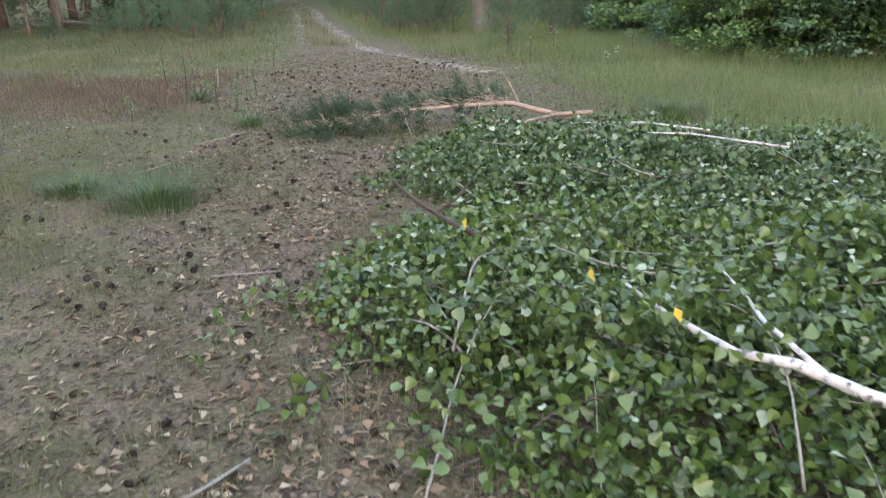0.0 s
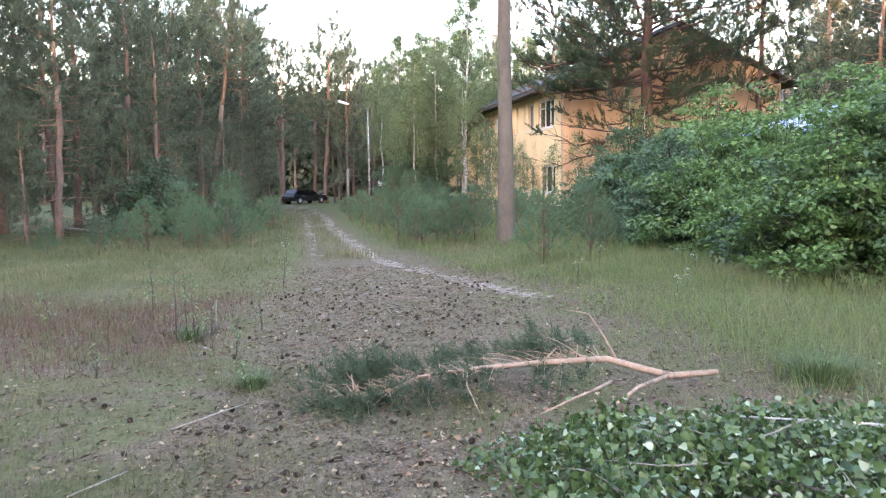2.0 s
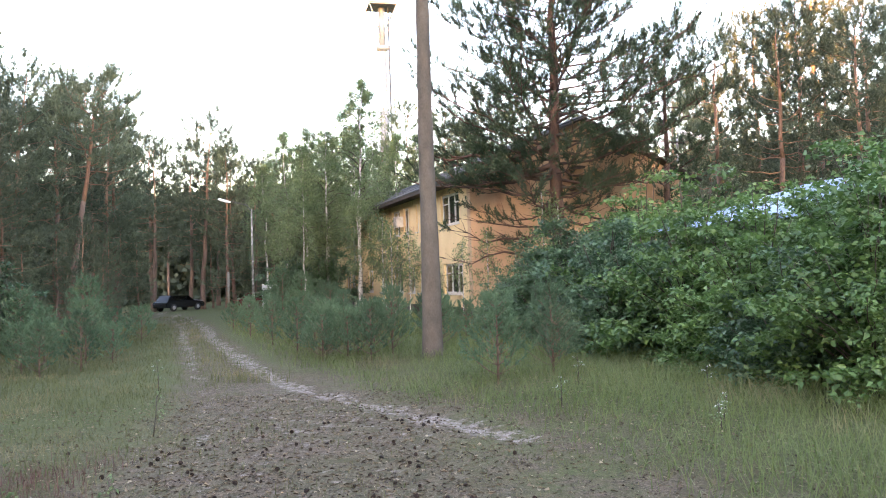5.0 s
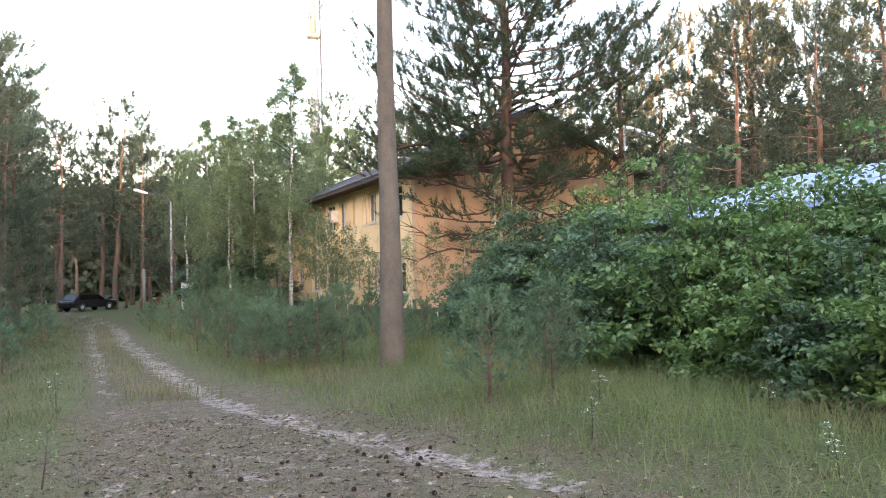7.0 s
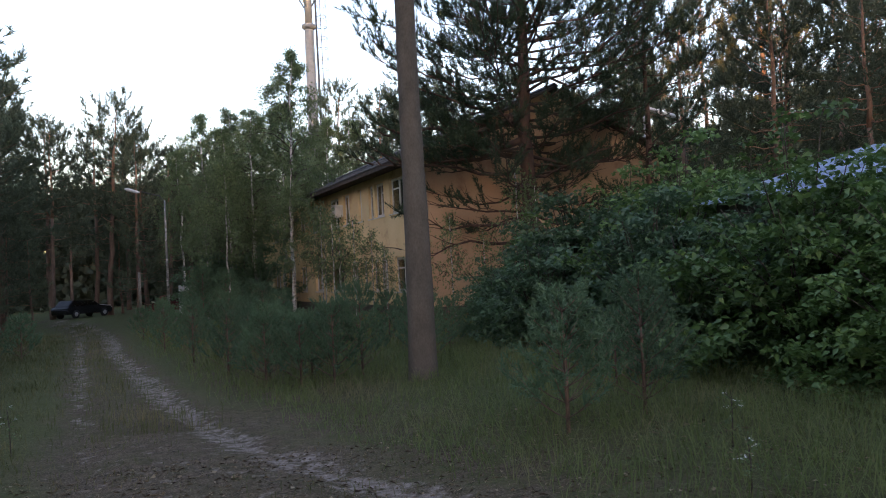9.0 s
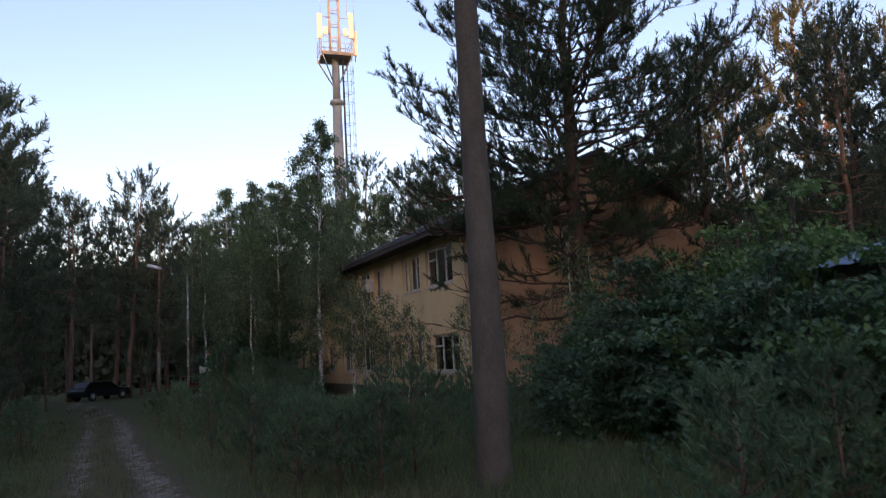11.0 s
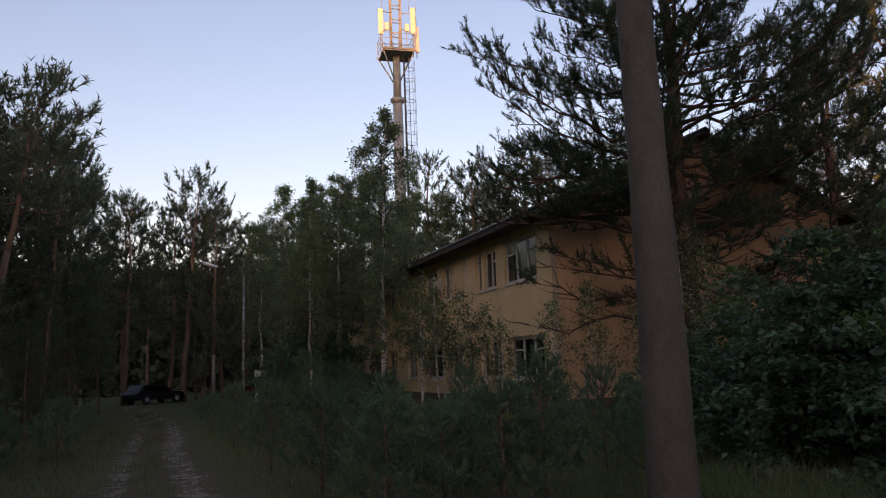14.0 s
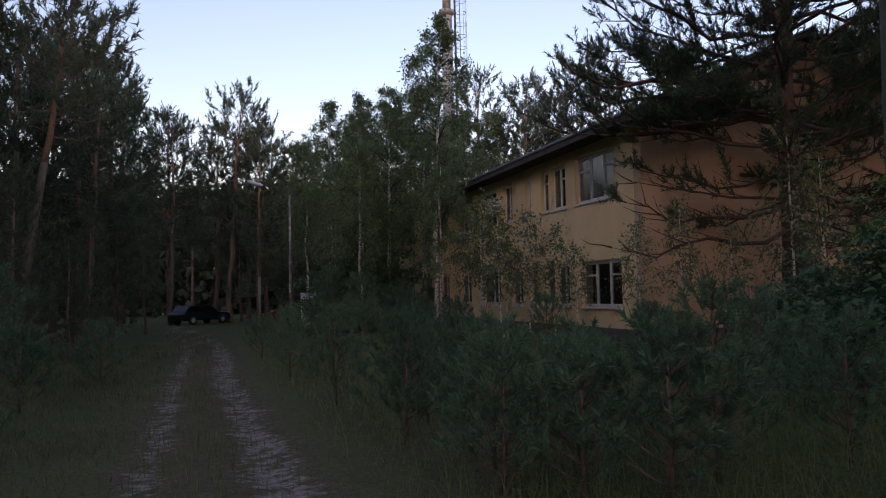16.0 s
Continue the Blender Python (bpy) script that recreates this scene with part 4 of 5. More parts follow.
u0 = [bush_thing(0, spot(7.9, 19.6, 0, 0.95)), bush_thing(1, spot(7.8, 23.2, 0)), bush_thing(2, spot(9.9, 15.6, 0, 1.0)), bush_thing(3, spot(7.0, 26.2, 0))]
for k, x, y, turn, s in ((2, 8.3, 15.1, 310, 0.86), (2, 9.5, 19.9, 20, 0.8), (0, 10.0, 17.4, 200, 0.98), (0, 7.0, 14.2, 45, 0.7), (0, 7.7, 17.3, 80, 0.8), (2, 9.6, 18.6, 130, 0.78), (1, 9.3, 21.4, 200, 0.98), (0, 9.4, 24.2, 40, 1.1), (1, 8.3, 26.6, 300, 1.1), (2, 10.2, 27.2, 10, 1.0), (3, 7.3, 21.4, 150, 0.9), (3, 6.9, 15.6, 60, 0.8), (1, 8.6, 14.2, 90, 1.05), (0, 11.2, 13.8, 170, 1.2), (0, 8.8, 29.4, 250, 0.8), (1, 8.6, 31.6, 20, 0.65), (3, 7.4, 29.0, 200, 0.85), (0, 11.8, 30.2, 110, 0.95), (2, 12.8, 25.0, 75, 0.95), (1, 13.6, 32.6, 35, 0.9), (0, 14.8, 28.6, 300, 1.25), (3, 10.4, 33.0, 10, 0.8), (1, 1.9, 61.0, 30, 1.3), (1, 4.0, 55.5, 130, 1.3), (1, 2.2, 56.5, 230, 1.2), (3, -9.0, 33.2, 0, 1.2)):
    set_at(u0[k], x, y, turn, s)


# ---- concrete pole ----
pole = thing("concrete_pole", "thick tapering weathered grey concrete pole standing in grass", "pole", pose(3.27, 23.35, float(height(3.27, 23.35)), 0.0, 0.0, 0))
def pole_r(z):
    return np.interp(z, [-0.4, 0, 0.3, 1.5, 3.6, 5, 7, 12, 16], [0.28, 0.262, 0.24, 0.228, 0.195, 0.18, 0.166, 0.145, 0.125])


h = Heap()
zs = np.concatenate([[-0.4, 0.0, 0.12], np.linspace(0.5, 16, 46)])
tube(h, np.stack([0.012 * np.sin(zs * 0.9), 0.01 * np.cos(zs * 0.7), zs], -1), pole_r(zs) + 0.003 * np.sin(zs * 5.0), 28)
part("shaft", h.mesh("shaft", M_POLE, True), pole)
# ---- antenna mast ----
MAST = (11.9, 77.0)
mast = thing("antenna_mast", "tall grey steel antenna mast with platform and caged ladder", "mast", pose(*MAST, -0.5, 0, 0, 0) @ Matrix.Scale(1.0, 4))


def rod_mesh(name, rods, material, sides=6):
    h = Heap()
    for a, b, rr in rods:
        tube(h, [a, b], [rr, rr], sides)
    return h.mesh(name, material, True)


def ring_mesh(heap, centre, radius, rr, a0=0.0, a1=2 * math.pi, n=14):
    a = np.linspace(a0, a1, n)
    tube(heap, np.stack([centre[0] + radius * np.cos(a), centre[1] + radius * np.sin(a), np.full(n, centre[2])], -1), np.full(n, rr), 4)


h = Heap()
tube(h, [(0, 0, 0), (0, 0, 12), (0, 0, 24.3)], [0.62, 0.52, 0.4], 20)
part("lower_shaft", h.mesh("lower_shaft", M_STEEL, True), mast)
h = Heap()
tube(h, [(0, 0, 24.1), (0, 0, 24.3), (0, 0, 24.55), (0, 0, 24.6)], [0.4, 0.62, 0.62, 0.36], 20)
part("flange", h.mesh("flange", M_STEEL, True), mast)
h = Heap()
tube(h, [(0, 0, 24.6), (0, 0, 28.4)], [0.34, 0.32], 18)
part("upper_shaft", h.mesh("upper_shaft", M_STEEL, True), mast)
part("platform", (boxes(((-1.35, -1.2, 28.4), (1.35, 1.2, 28.52)), ((-1.45, -1.25, 28.52), (1.45, -1.15, 28.7)), ((-1.45, 1.15, 28.52), (1.45, 1.25, 28.7)), bevel=0.01), M_STEEL), mast)
part("braces", rod_mesh("braces", [((0.3 * a, 0.3 * b, 26.2), (1.3 * a, 1.1 * b, 28.4), 0.06) for a in (-1, 1) for b in (-1, 1)], M_STEEL), mast)
rails = []
for z in (29.0, 29.5, 30.0):
    rails += [((-1.4, -1.2, z), (1.4, -1.2, z), 0.025), ((-1.4, 1.2, z), (1.4, 1.2, z), 0.025), ((-1.4, -1.2, z), (-1.4, 1.2, z), 0.025), ((1.4, -1.2, z), (1.4, 1.2, z), 0.025)]
rails += [((x, y, 28.5), (x, y, 30.1), 0.03) for x in (-1.4, -0.7, 0, 0.7, 1.4) for y in (-1.2, 1.2)]
part("railing", rod_mesh("railing", rails, M_STEEL, 5), mast)
tower = [((x, y, 28.5), (x, y, 35.3), 0.06) for x in (-0.42, 0.42) for y in (-0.3, 0.3)]
tower += [((-0.42, y, z), (0.42, y, z), 0.04) for z in (30.3, 31.6, 32.9, 34.2, 35.2) for y in (-0.3, 0.3)]
tower += [((-0.42, -0.3, 30.8), (-1.4, -0.9, 30.2), 0.05), ((0.42, -0.3, 30.8), (1.4, -0.9, 30.2), 0.05), ((-0.42, -0.3, 32.2), (-1.4, -0.9, 32.0), 0.04), ((0.42, -0.3, 32.2), (1.4, -0.9, 32.0), 0.04)]
tower += [((x, 0, 35.2), (x, 0, 36.6), 0.018) for x in (-0.45, 0.4)] + [((x, -0.9, 32.2), (x, -0.9, 34.0), 0.018) for x in (-1.35, 1.0, 1.6)]
part("top_frame", rod_mesh("top_frame", tower, M_STEEL), mast)
part("antenna_pole", rod_mesh("antenna_pole", [((-1.5, -0.95, 28.0), (-1.5, -0.95, 32.2), 0.04), ((1.3, -0.95, 28.0), (1.3, -0.95, 32.4), 0.04), ((1.75, -0.3, 28.2), (1.75, -0.3, 32.0), 0.04)], M_STEEL), mast)
for x, y, z0, z1, turn in ((-1.5, -1.1, 29.8, 32.1, 0), (1.3, -1.1, 30.0, 32.4, 0), (1.75, -0.45, 28.7, 31.0, 30), (-0.95, -0.9, 30.3, 31.0, 0), (0.8, -0.9, 30.3, 31.0, 0)):
    w = 0.22 if z1 - z0 > 1 else 0.18
    part("panel_antenna", (boxes(((-w, -0.1, z0), (w, 0.1, z1)), bevel=0.04), M_WHITE_PLASTIC), mast, "white panel antenna", pose(x, y, 0, 0, 0, turn))
h = Heap()
tube(h, [(0.75, -0.5, 34.6), (0.85, -0.85, 34.6), (0.86, -0.9, 34.6)], [0.42, 0.45, 0.3], 16)
part("dish_antenna", h.mesh("dish_antenna", M_WHITE_PLASTIC, True), mast, "round dish antenna cover")
h = Heap()
for x in (0.8, 1.15):
    tube(h, [(x, -0.1, 2.5), (x - 0.12, -0.1, 28.4)], [0.03, 0.03], 5)
for z in np.arange(2.6, 28.3, 0.35):
    tube(h, [(0.8 - 0.004 * z, -0.1, z), (1.15 - 0.004 * z, -0.1, z)], [0.014, 0.014], 4)
tube(h, [(0.62, -0.2, 1.0), (0.6, -0.2, 28.4)], [0.07, 0.07], 6)
part("ladder", h.mesh("ladder", M_DARK_STEEL), mast, "dark ladder with cable run")
h = Heap()
for z in np.arange(3.5, 28.0, 0.95):
    ring_mesh(h, (1.25 - 0.004 * z, -0.1, z), 0.42, 0.022)
for a in (-0.9, 0.0, 0.9):
    tube(h, [(1.25 + 0.42 * math.cos(a), -0.1 + 0.42 * math.sin(a), 3.5), (1.15 + 0.42 * math.cos(a), -0.1 + 0.42 * math.sin(a), 28.0)], [0.014, 0.014], 4)
part("ladder_cage", h.mesh("ladder_cage", M_STEEL), mast)

# ---- street lamp ----
LAMP = (-0.72, 60.7)
lamp = thing("street_lamp", "white concrete street lamp post with pale lamp head", "street lamp", pose(*LAMP, float(height(*LAMP))))
h = Heap()
tube(h, [(0, 0, -0.2), (0, 0, 4), (0, 0, 7.4)], [0.095, 0.075, 0.05], 10)
part("post", h.mesh("post", M_LAMP_POST, True), lamp)
h = Heap()
tube(h, [(0, 0, 7.3), (-0.3, 0, 7.7), (-1.3, -0.1, 7.95), (-1.6, -0.1, 7.9)], [0.028] * 4, 6)
part("arm", h.mesh("arm", M_DARK_STEEL, True), lamp)
h = Heap()
tube(h, [(-1.4, -0.1, 7.92), (-1.6, -0.1, 7.94), (-2.1, -0.1, 8.1), (-2.25, -0.1, 8.14)], [0.04, 0.09, 0.10, 0.04], 10)
part("lamp_head", h.mesh("lamp_head", M_WHITE_LAMP, True), lamp, "pale lamp housing")
TUBE_LAMP = (22.7, 43.8)
tube_lamp = thing("street_lamp", "slim street lamp with long white head beyond the gable", "street lamp", pose(*TUBE_LAMP, float(height(*TUBE_LAMP))))
h = Heap()
tube(h, [(0, 0, -0.2), (0, 0, 5), (0, 0, 9.35)], [0.1, 0.085, 0.06], 10)
part("post", h.mesh("post", M_LAMP_POST, True), tube_lamp)
h = Heap()
tube(h, [(0, 0, 9.3), (0.1, 0, 9.75), (0.25, 0, 9.72)], [0.045, 0.04, 0.04], 7)
part("bracket", h.mesh("bracket", M_DARK_STEEL, True), tube_lamp)
h = Heap()
tube(h, [(0.15, 0, 9.76), (0.25, 0, 9.74), (1.9, 0.1, 9.42), (2.02, 0.1, 9.4)], [0.05, 0.11, 0.12, 0.06], 10)
part("lamp_head", h.mesh("lamp_head", M_WHITE_LAMP, True), tube_lamp, "long white lamp housing")
post2 = thing("wooden_post", "thin pale post beside the parked cars", "post", pose(-2.6, 68.5, float(height(-2.6, 68.5))))
h = Heap()
tube(h, [(0, 0, -0.2), (0, 0, 3.2)], [0.1, 0.09], 8)
part("shaft", h.mesh("shaft", M_GREY_TWIG, True), post2)


# ---- parked cars ----
def car(name, label, body_mat, m, tall=1.0, with_sky_sheen=False):
    t = thing(name, label, "car", m)
    side = [(-2.15, 0.35), (2.2, 0.35), (2.25, 0.62), (2.1, 0.86), (1.2, 0.98), (-2.0, 1.0), (-2.2, 0.8)]
    bm = prism([(p, q * tall) for p, q in side], 1, -0.86, 0.86)
    bmesh.ops.bevel(bm, geom=bm.edges[:], offset=0.06, segments=2, affect="EDGES")
    part("body", (bm, body_mat), t)
    cab = [(-1.95, 0.99), (1.2, 0.97), (0.45, 1.46), (-1.5, 1.5)]
    bm = prism([(p, q * tall) for p, q in cab], 1, -0.74, 0.74)
    bmesh.ops.bevel(bm, geom=bm.edges[:], offset=0.07, segments=2, affect="EDGES")
    part("cabin", (bm, body_mat), t)
    for s in (-1, 1):
        part("side_window", (prism([(p, q * tall) for p, q in ((-1.6, 1.03), (0.85, 1.02), (0.4, 1.38), (-1.4, 1.41))], 1, s * 0.745 - 0.004, s * 0.745 + 0.004), M_GLASS), t)
        part("headlight", (boxes(((2.12, s * 0.62 - 0.16, 0.62 * tall), (2.26, s * 0.62 + 0.16, 0.76 * tall)), bevel=0.03), M_CAR_WHITE), t)
        for x in (-1.35, 1.4):
            h = Heap()
            tube(h, [(x, s * 0.70, 0.33), (x, s * 0.72, 0.33), (x, s * 0.86, 0.33), (x, s * 0.88, 0.33)], [0.27, 0.33, 0.33, 0.27], 20)
            wheel = part("wheel", h.mesh("wheel", M_RUBBER, True), t, "black tyre")
            h = Heap()
            tube(h, [(x, s * 0.80, 0.33), (x, s * 0.885, 0.33)], [0.2, 0.17], 14)
            part("rim", h.mesh("rim", M_STEEL, True), wheel)
    if with_sky_sheen:
        # White panel over the bonnet stands for the sky mirrored in its paint.
        part("bonnet", (prism([(1.25, 0.985 * tall), (2.15, 0.89 * tall), (2.17, 0.91 * tall), (1.25, 1.01 * tall)], 1, -0.8, 0.8), M_CAR_WHITE), t, "white panel painting the sky's reflection on the bonnet")
    return t


car("parked_car", "black estate car parked under the pines", M_CAR_BLACK, pose(-7.1, 76.5, float(height(-7.1, 76.5)), 0, 0, 48), 0.92, True)
car("parked_car", "dark red car parked beside a lamp post", M_CAR_RED, pose(0.4, 71.5, float(height(0.4, 71.5)), 0, 0, -20), 0.95)

# ---- whitewashed wall beyond the house and a shed behind the bushes ----
wall = thing("garden_wall", "stained whitewashed low wall behind the birches", "wall", pose(3.4, 69.5, -0.5, 0, 0, 4))
part("wall_body", (boxes(((-3.4, 0, -0.2), (5.0, 0.25, 2.1)), bevel=0.02), M_WHITEWASH), wall)
shed = thing("shed", "grey board shed with pale blue sheet roof behind bushes", "shed", pose(10.0, 18.7, 0.22, 0, 0, 8))
part("shed_wall", (boxes(((0.2, 0.2, -0.8), (5.2, 4.6, 2.45)), bevel=0.01), M_SHED_WOOD), shed)
part("shed_gable", (prism([(0.2, 2.453), (5.2, 2.453), (5.2, 3.6)], 1, 0.2, 4.6), M_SHED_WOOD), shed)
for k in range(5):
    h = Heap()
    n = 13
    yy = np.linspace(0, 1.04, n)
    zz = 0.015 * np.sin(yy / 1.04 * 2 * math.pi * 3)
    rows = [np.stack([np.full(n, x), yy + k * 0.98 - 0.1, zz + z], -1) for x, z in ((-0.2, 2.42), (5.5, 3.8), (5.5, 3.79), (-0.2, 2.41))]
    i = np.arange(n - 1)
    h.add(np.concatenate(rows), np.concatenate([np.stack([a * n + i, b * n + i, b * n + i + 1], -1) for a, b in ((0, 1), (2, 3))] + [np.stack([a * n + i, b * n + i + 1, a * n + i + 1], -1) for a, b in ((0, 1), (2, 3))]))
    part("roof_sheet", h.mesh("roof_sheet", M_BLUE_ROOF, True), shed, "pale blue roof sheet", pose(0, 0, 0.006 * (k % 2)))


# ---- fallen branches ----
def birch_heap(name, label, cx, cy, rx, ry, hh, sprays, per, seed, turn, material, pale_every, hang):
    """A heap of cut birch boughs: sprays of thin twigs reaching out over one another, leaves along each."""
    g = np.random.default_rng(seed)
    t = thing(name, label, "branch", pose(0, 0, 0), "cut branches")
    foliage, under = Heap(), Heap()
    ca, sa = math.cos(turn), math.sin(turn)
    s = np.linspace(0, 1, 8)
    for k in range(sprays):
        a, rr = g.uniform(0, 6.283), g.random() ** 0.55
        az = math.pi + g.normal() * 0.75
        L = g.uniform(0.5, 1.15)
        edge = 1 + 0.13 * math.sin(a * 7 + 1) + 0.09 * math.sin(a * 13)
        ex, ey = rr * math.cos(a) * rx * edge, rr * math.sin(a) * ry * edge
        bend = 0.1 * np.sin(s * 3 + k) * L
        lx = ex - math.cos(az) * L * (1 - s) - math.sin(az) * bend
        ly = ey - math.sin(az) * L * (1 - s) + math.cos(az) * bend
        x, y = cx + lx * ca - ly * sa, cy + lx * sa + ly * ca
        inside = np.clip(1 - (lx / rx) ** 2 - (ly / ry) ** 2, 0.0, 1)
        lift = g.uniform(0.25, 1.15)
        z = height(x, y) + 0.03 + hh * inside ** 0.5 * lift * (0.8 + 0.35 * lumps(x, y, 2.6, 4)) + 0.05 * np.sin(s * 3.1) * lift
        path = np.stack([x, y, z], -1)
        if k % 3 == 0:
            twig = Heap()
            tube(twig, path, np.linspace(g.uniform(0.004, 0.008), 0.0015, 8), 5)
            part("twig", twig.mesh("twig", M_GREY_TWIG if k % 6 == 0 else M_TWIG, True), t)
        m = int(per * g.uniform(0.7, 1.3))
        f = 0.12 + 0.88 * g.random(m)
        c = np.stack([np.interp(f, s, path[:, j]) for j in range(3)], -1)
        c = c + g.normal(size=(m, 3)) * [0.085, 0.085, 0.045]
        c[:, 2] = np.maximum(c[:, 2], height(c[:, 0], c[:, 1]) + 0.012)
        size = 0.052 * (0.5 + 0.8 * g.random(m)) * (1.15 - 0.35 * f)
        pale = g.random(m) < 1 / pale_every
        leaves(foliage, c[~pale], size[~pale], hang, 0.42, g, 0.12, True)
        if pale.any():
            leaves(under, c[pale], size[pale] * 0.9, hang * 0.5, 0.42, g, 0.5, True)
    n = sprays * 32
    a, rr = g.uniform(0, 6.283, n), 0.97 * g.random(n) ** 0.5
    edge = 1 + 0.13 * np.sin(a * 7 + 1) + 0.09 * np.sin(a * 13)
    lx, ly = rr * np.cos(a) * rx * edge, rr * np.sin(a) * ry * edge
    x, y = cx + lx * ca - ly * sa, cy + lx * sa + ly * ca
    z = height(x, y) + 0.012 + hh * np.clip(1 - rr ** 2, 0.02, 1) ** 0.5 * 0.62 * g.random(n)
    leaves(foliage, np.stack([x, y, z], -1), 0.046 * (0.5 + 0.8 * g.random(n)), 0.35, 0.42, g, 0.12, True)
    tagged(part("turned_foliage", under.mesh("turned_foliage", M_LEAF_SHEEN), t, "pale leaves for turned undersides and painted sheen"), kind="stuff")
    tagged(part("foliage", foliage.mesh("foliage", material), t, "wilting green leaves"), kind="stuff")
    return t


near_heap = birch_heap("felled_birch", "cut birch crown with white stem and green leaves on ground", 1.78, 2.95, 2.35, 1.45, 0.42, 330, 68, 61, -0.59, M_FRESH_LEAF, 24, 0.45)
h = Heap()
tube(h, [(0.98, 2.75, 0.30), (1.08, 2.58, 0.25), (1.14, 2.38, 0.25), (1.22, 2.25, 0.235), (1.36, 2.12, 0.25), (1.5, 1.94, 0.23), (1.66, 1.72, 0.235), (1.84, 1.58, 0.22), (2.0, 1.42, 0.2), (2.35, 1.2, 0.17), (2.7, 0.95, 0.14)], [0.006, 0.010, 0.016, 0.014, 0.020, 0.021, 0.026, 0.023, 0.027, 0.030, 0.032], 12)
tube(h, [(1.40, 2.85, 0.33), (1.42, 2.6, 0.28), (1.36, 2.35, 0.30), (1.42, 2.05, 0.25)], [0.004, 0.007, 0.009, 0.012], 8)
tube(h, [(1.72, 1.68, 0.22), (1.78, 1.85, 0.3), (1.95, 2.05, 0.36)], [0.012, 0.009, 0.005], 7)
part("stem", h.mesh("stem", M_CUT_STEM, True), near_heap, "white birch stem with dark scars")
h = Heap()
tube(h, [(0.08, 4.3, 0.36), (0.2, 4.0, 0.32), (0.36, 3.72, 0.28), (0.55, 3.4, 0.26)], [0.007, 0.011, 0.013, 0.013], 7)
tube(h, [(0.3, 3.83, 0.3), (0.42, 3.95, 0.34), (0.5, 4.0, 0.42)], [0.009, 0.007, 0.004], 6)
part("dead_twig", h.mesh("dead_twig", M_CRUMB, True), near_heap, "bare black twig sticking up")
h = Heap()
leaves(h, np.array([(0.4, 3.35, 0.42), (1.0, 2.3, 0.40), (0.8, 2.65, 0.42)]), 0.06, 1.5, 0.3)
part("yellow_leaves", h.mesh("yellow_leaves", M_YELLOW_LEAF), near_heap, "few yellowed leaves")
far_heap = birch_heap("cut_birch_branches", "heap of cut leafy birch branches on the ground", 2.45, 5.85, 2.5, 1.5, 0.42, 250, 70, 62, -0.35, M_CUT_LEAF, 13, 0.7)
h = Heap()
tube(h, [(1.75, 6.7, 0.2), (2.3, 6.3, 0.26), (2.75, 5.9, 0.25)], [0.005, 0.007, 0.009], 7)
tube(h, [(2.0, 5.4, 0.36), (2.3, 5.3, 0.36), (2.9, 5.0, 0.3)], [0.005, 0.007, 0.009], 7)
part("stem", h.mesh("stem", M_CUT_STEM, True), far_heap)

bough = thing("pine_bough", "fallen pine bough with reddish bare stem and needles", "branch", pose(0, 0, 0), "cut branches")
g = np.random.default_rng(71)
stem_pts = np.array([(-0.72, 8.6, -0.12), (-0.3, 8.6, -0.1), (-0.04, 8.82, -0.05), (0.49, 8.85, 0.0), (1.04, 8.85, 0.03), (1.62, 8.85, 0.04), (1.82, 8.76, -0.01), (2.1, 8.62, -0.07), (2.52, 8.62, -0.05)])
h = Heap()
tube(h, stem_pts, [0.007, 0.011, 0.015, 0.019, 0.023, 0.028, 0.03, 0.03, 0.024], 10)
tube(h, [(2.08, 8.62, -0.07), (1.72, 8.35, -0.08), (1.35, 7.95, -0.13)], [0.02, 0.017, 0.011], 8)
tube(h, [(1.52, 8.44, -0.05), (1.3, 8.22, -0.06), (1.14, 8.11, -0.07), (0.81, 7.91, -0.13)], [0.015, 0.013, 0.011, 0.007], 7)
tube(h, [(1.7, 8.82, 0.02), (1.6, 8.95, 0.25), (1.49, 9.0, 0.42), (1.3, 9.05, 0.45)], [0.014, 0.010, 0.007, 0.004], 6)
tube(h, [(1.04, 8.85, 0.03), (1.3, 9.2, 0.12), (1.45, 9.42, 0.1)], [0.012, 0.010, 0.007], 6)
tube(h, [(0.38, 8.85, -0.01), (0.33, 8.5, -0.05), (0.37, 8.0, -0.13)], [0.009, 0.007, 0.004], 6)
tube(h, [(-0.05, 8.82, -0.05), (-0.33, 9.25, 0.0), (-0.65, 9.35, 0.02)], [0.009, 0.007, 0.004], 6)
P, D = [], []
for k in range(105):
    t = g.uniform(0, 0.62) if k % 3 else g.uniform(0, 0.25)
    p = np.array([np.interp(t, np.linspace(0, 1, 9), stem_pts[:, a]) for a in range(3)])
    front = k % 5 < 2
    d = unit(np.array([-0.6 + g.normal() * 0.45, (-0.75 if front else 0.8) + g.normal() * 0.3, (0.0 if front else 0.34) + g.normal() * 0.12]))
    L = g.uniform(0.3, 0.72) * (0.75 if front else 1.0)
    s = np.linspace(0, 1, 5)
    q = p + d * L * s[:, None] - np.array([0, 0, 1.0]) * (L * 0.3 * s ** 2)[:, None]
    q[:, 2] = np.maximum(q[:, 2], height(q[:, 0], q[:, 1]) + 0.012)
    tube(h, q, np.linspace(0.006, 0.002, 5), 4)
    m = 7
    a = np.concatenate([[0.9], 0.35 + 0.6 * g.random(m - 1)])
    P.append(np.stack([np.interp(a, s, q[:, j]) for j in range(3)], -1))
    D.append(d + g.normal(size=(m, 3)) * 0.4)
part("stem", h.mesh("stem", M_BOUGH, True), bough, "peeling reddish bark")
h = Heap()
brushes(h, np.concatenate(P), np.concatenate(D), 0.15, 0.07, 0.005, 32, g)
part("needles", h.mesh("needles", M_NEEDLES), bough, "dark green pine needles")

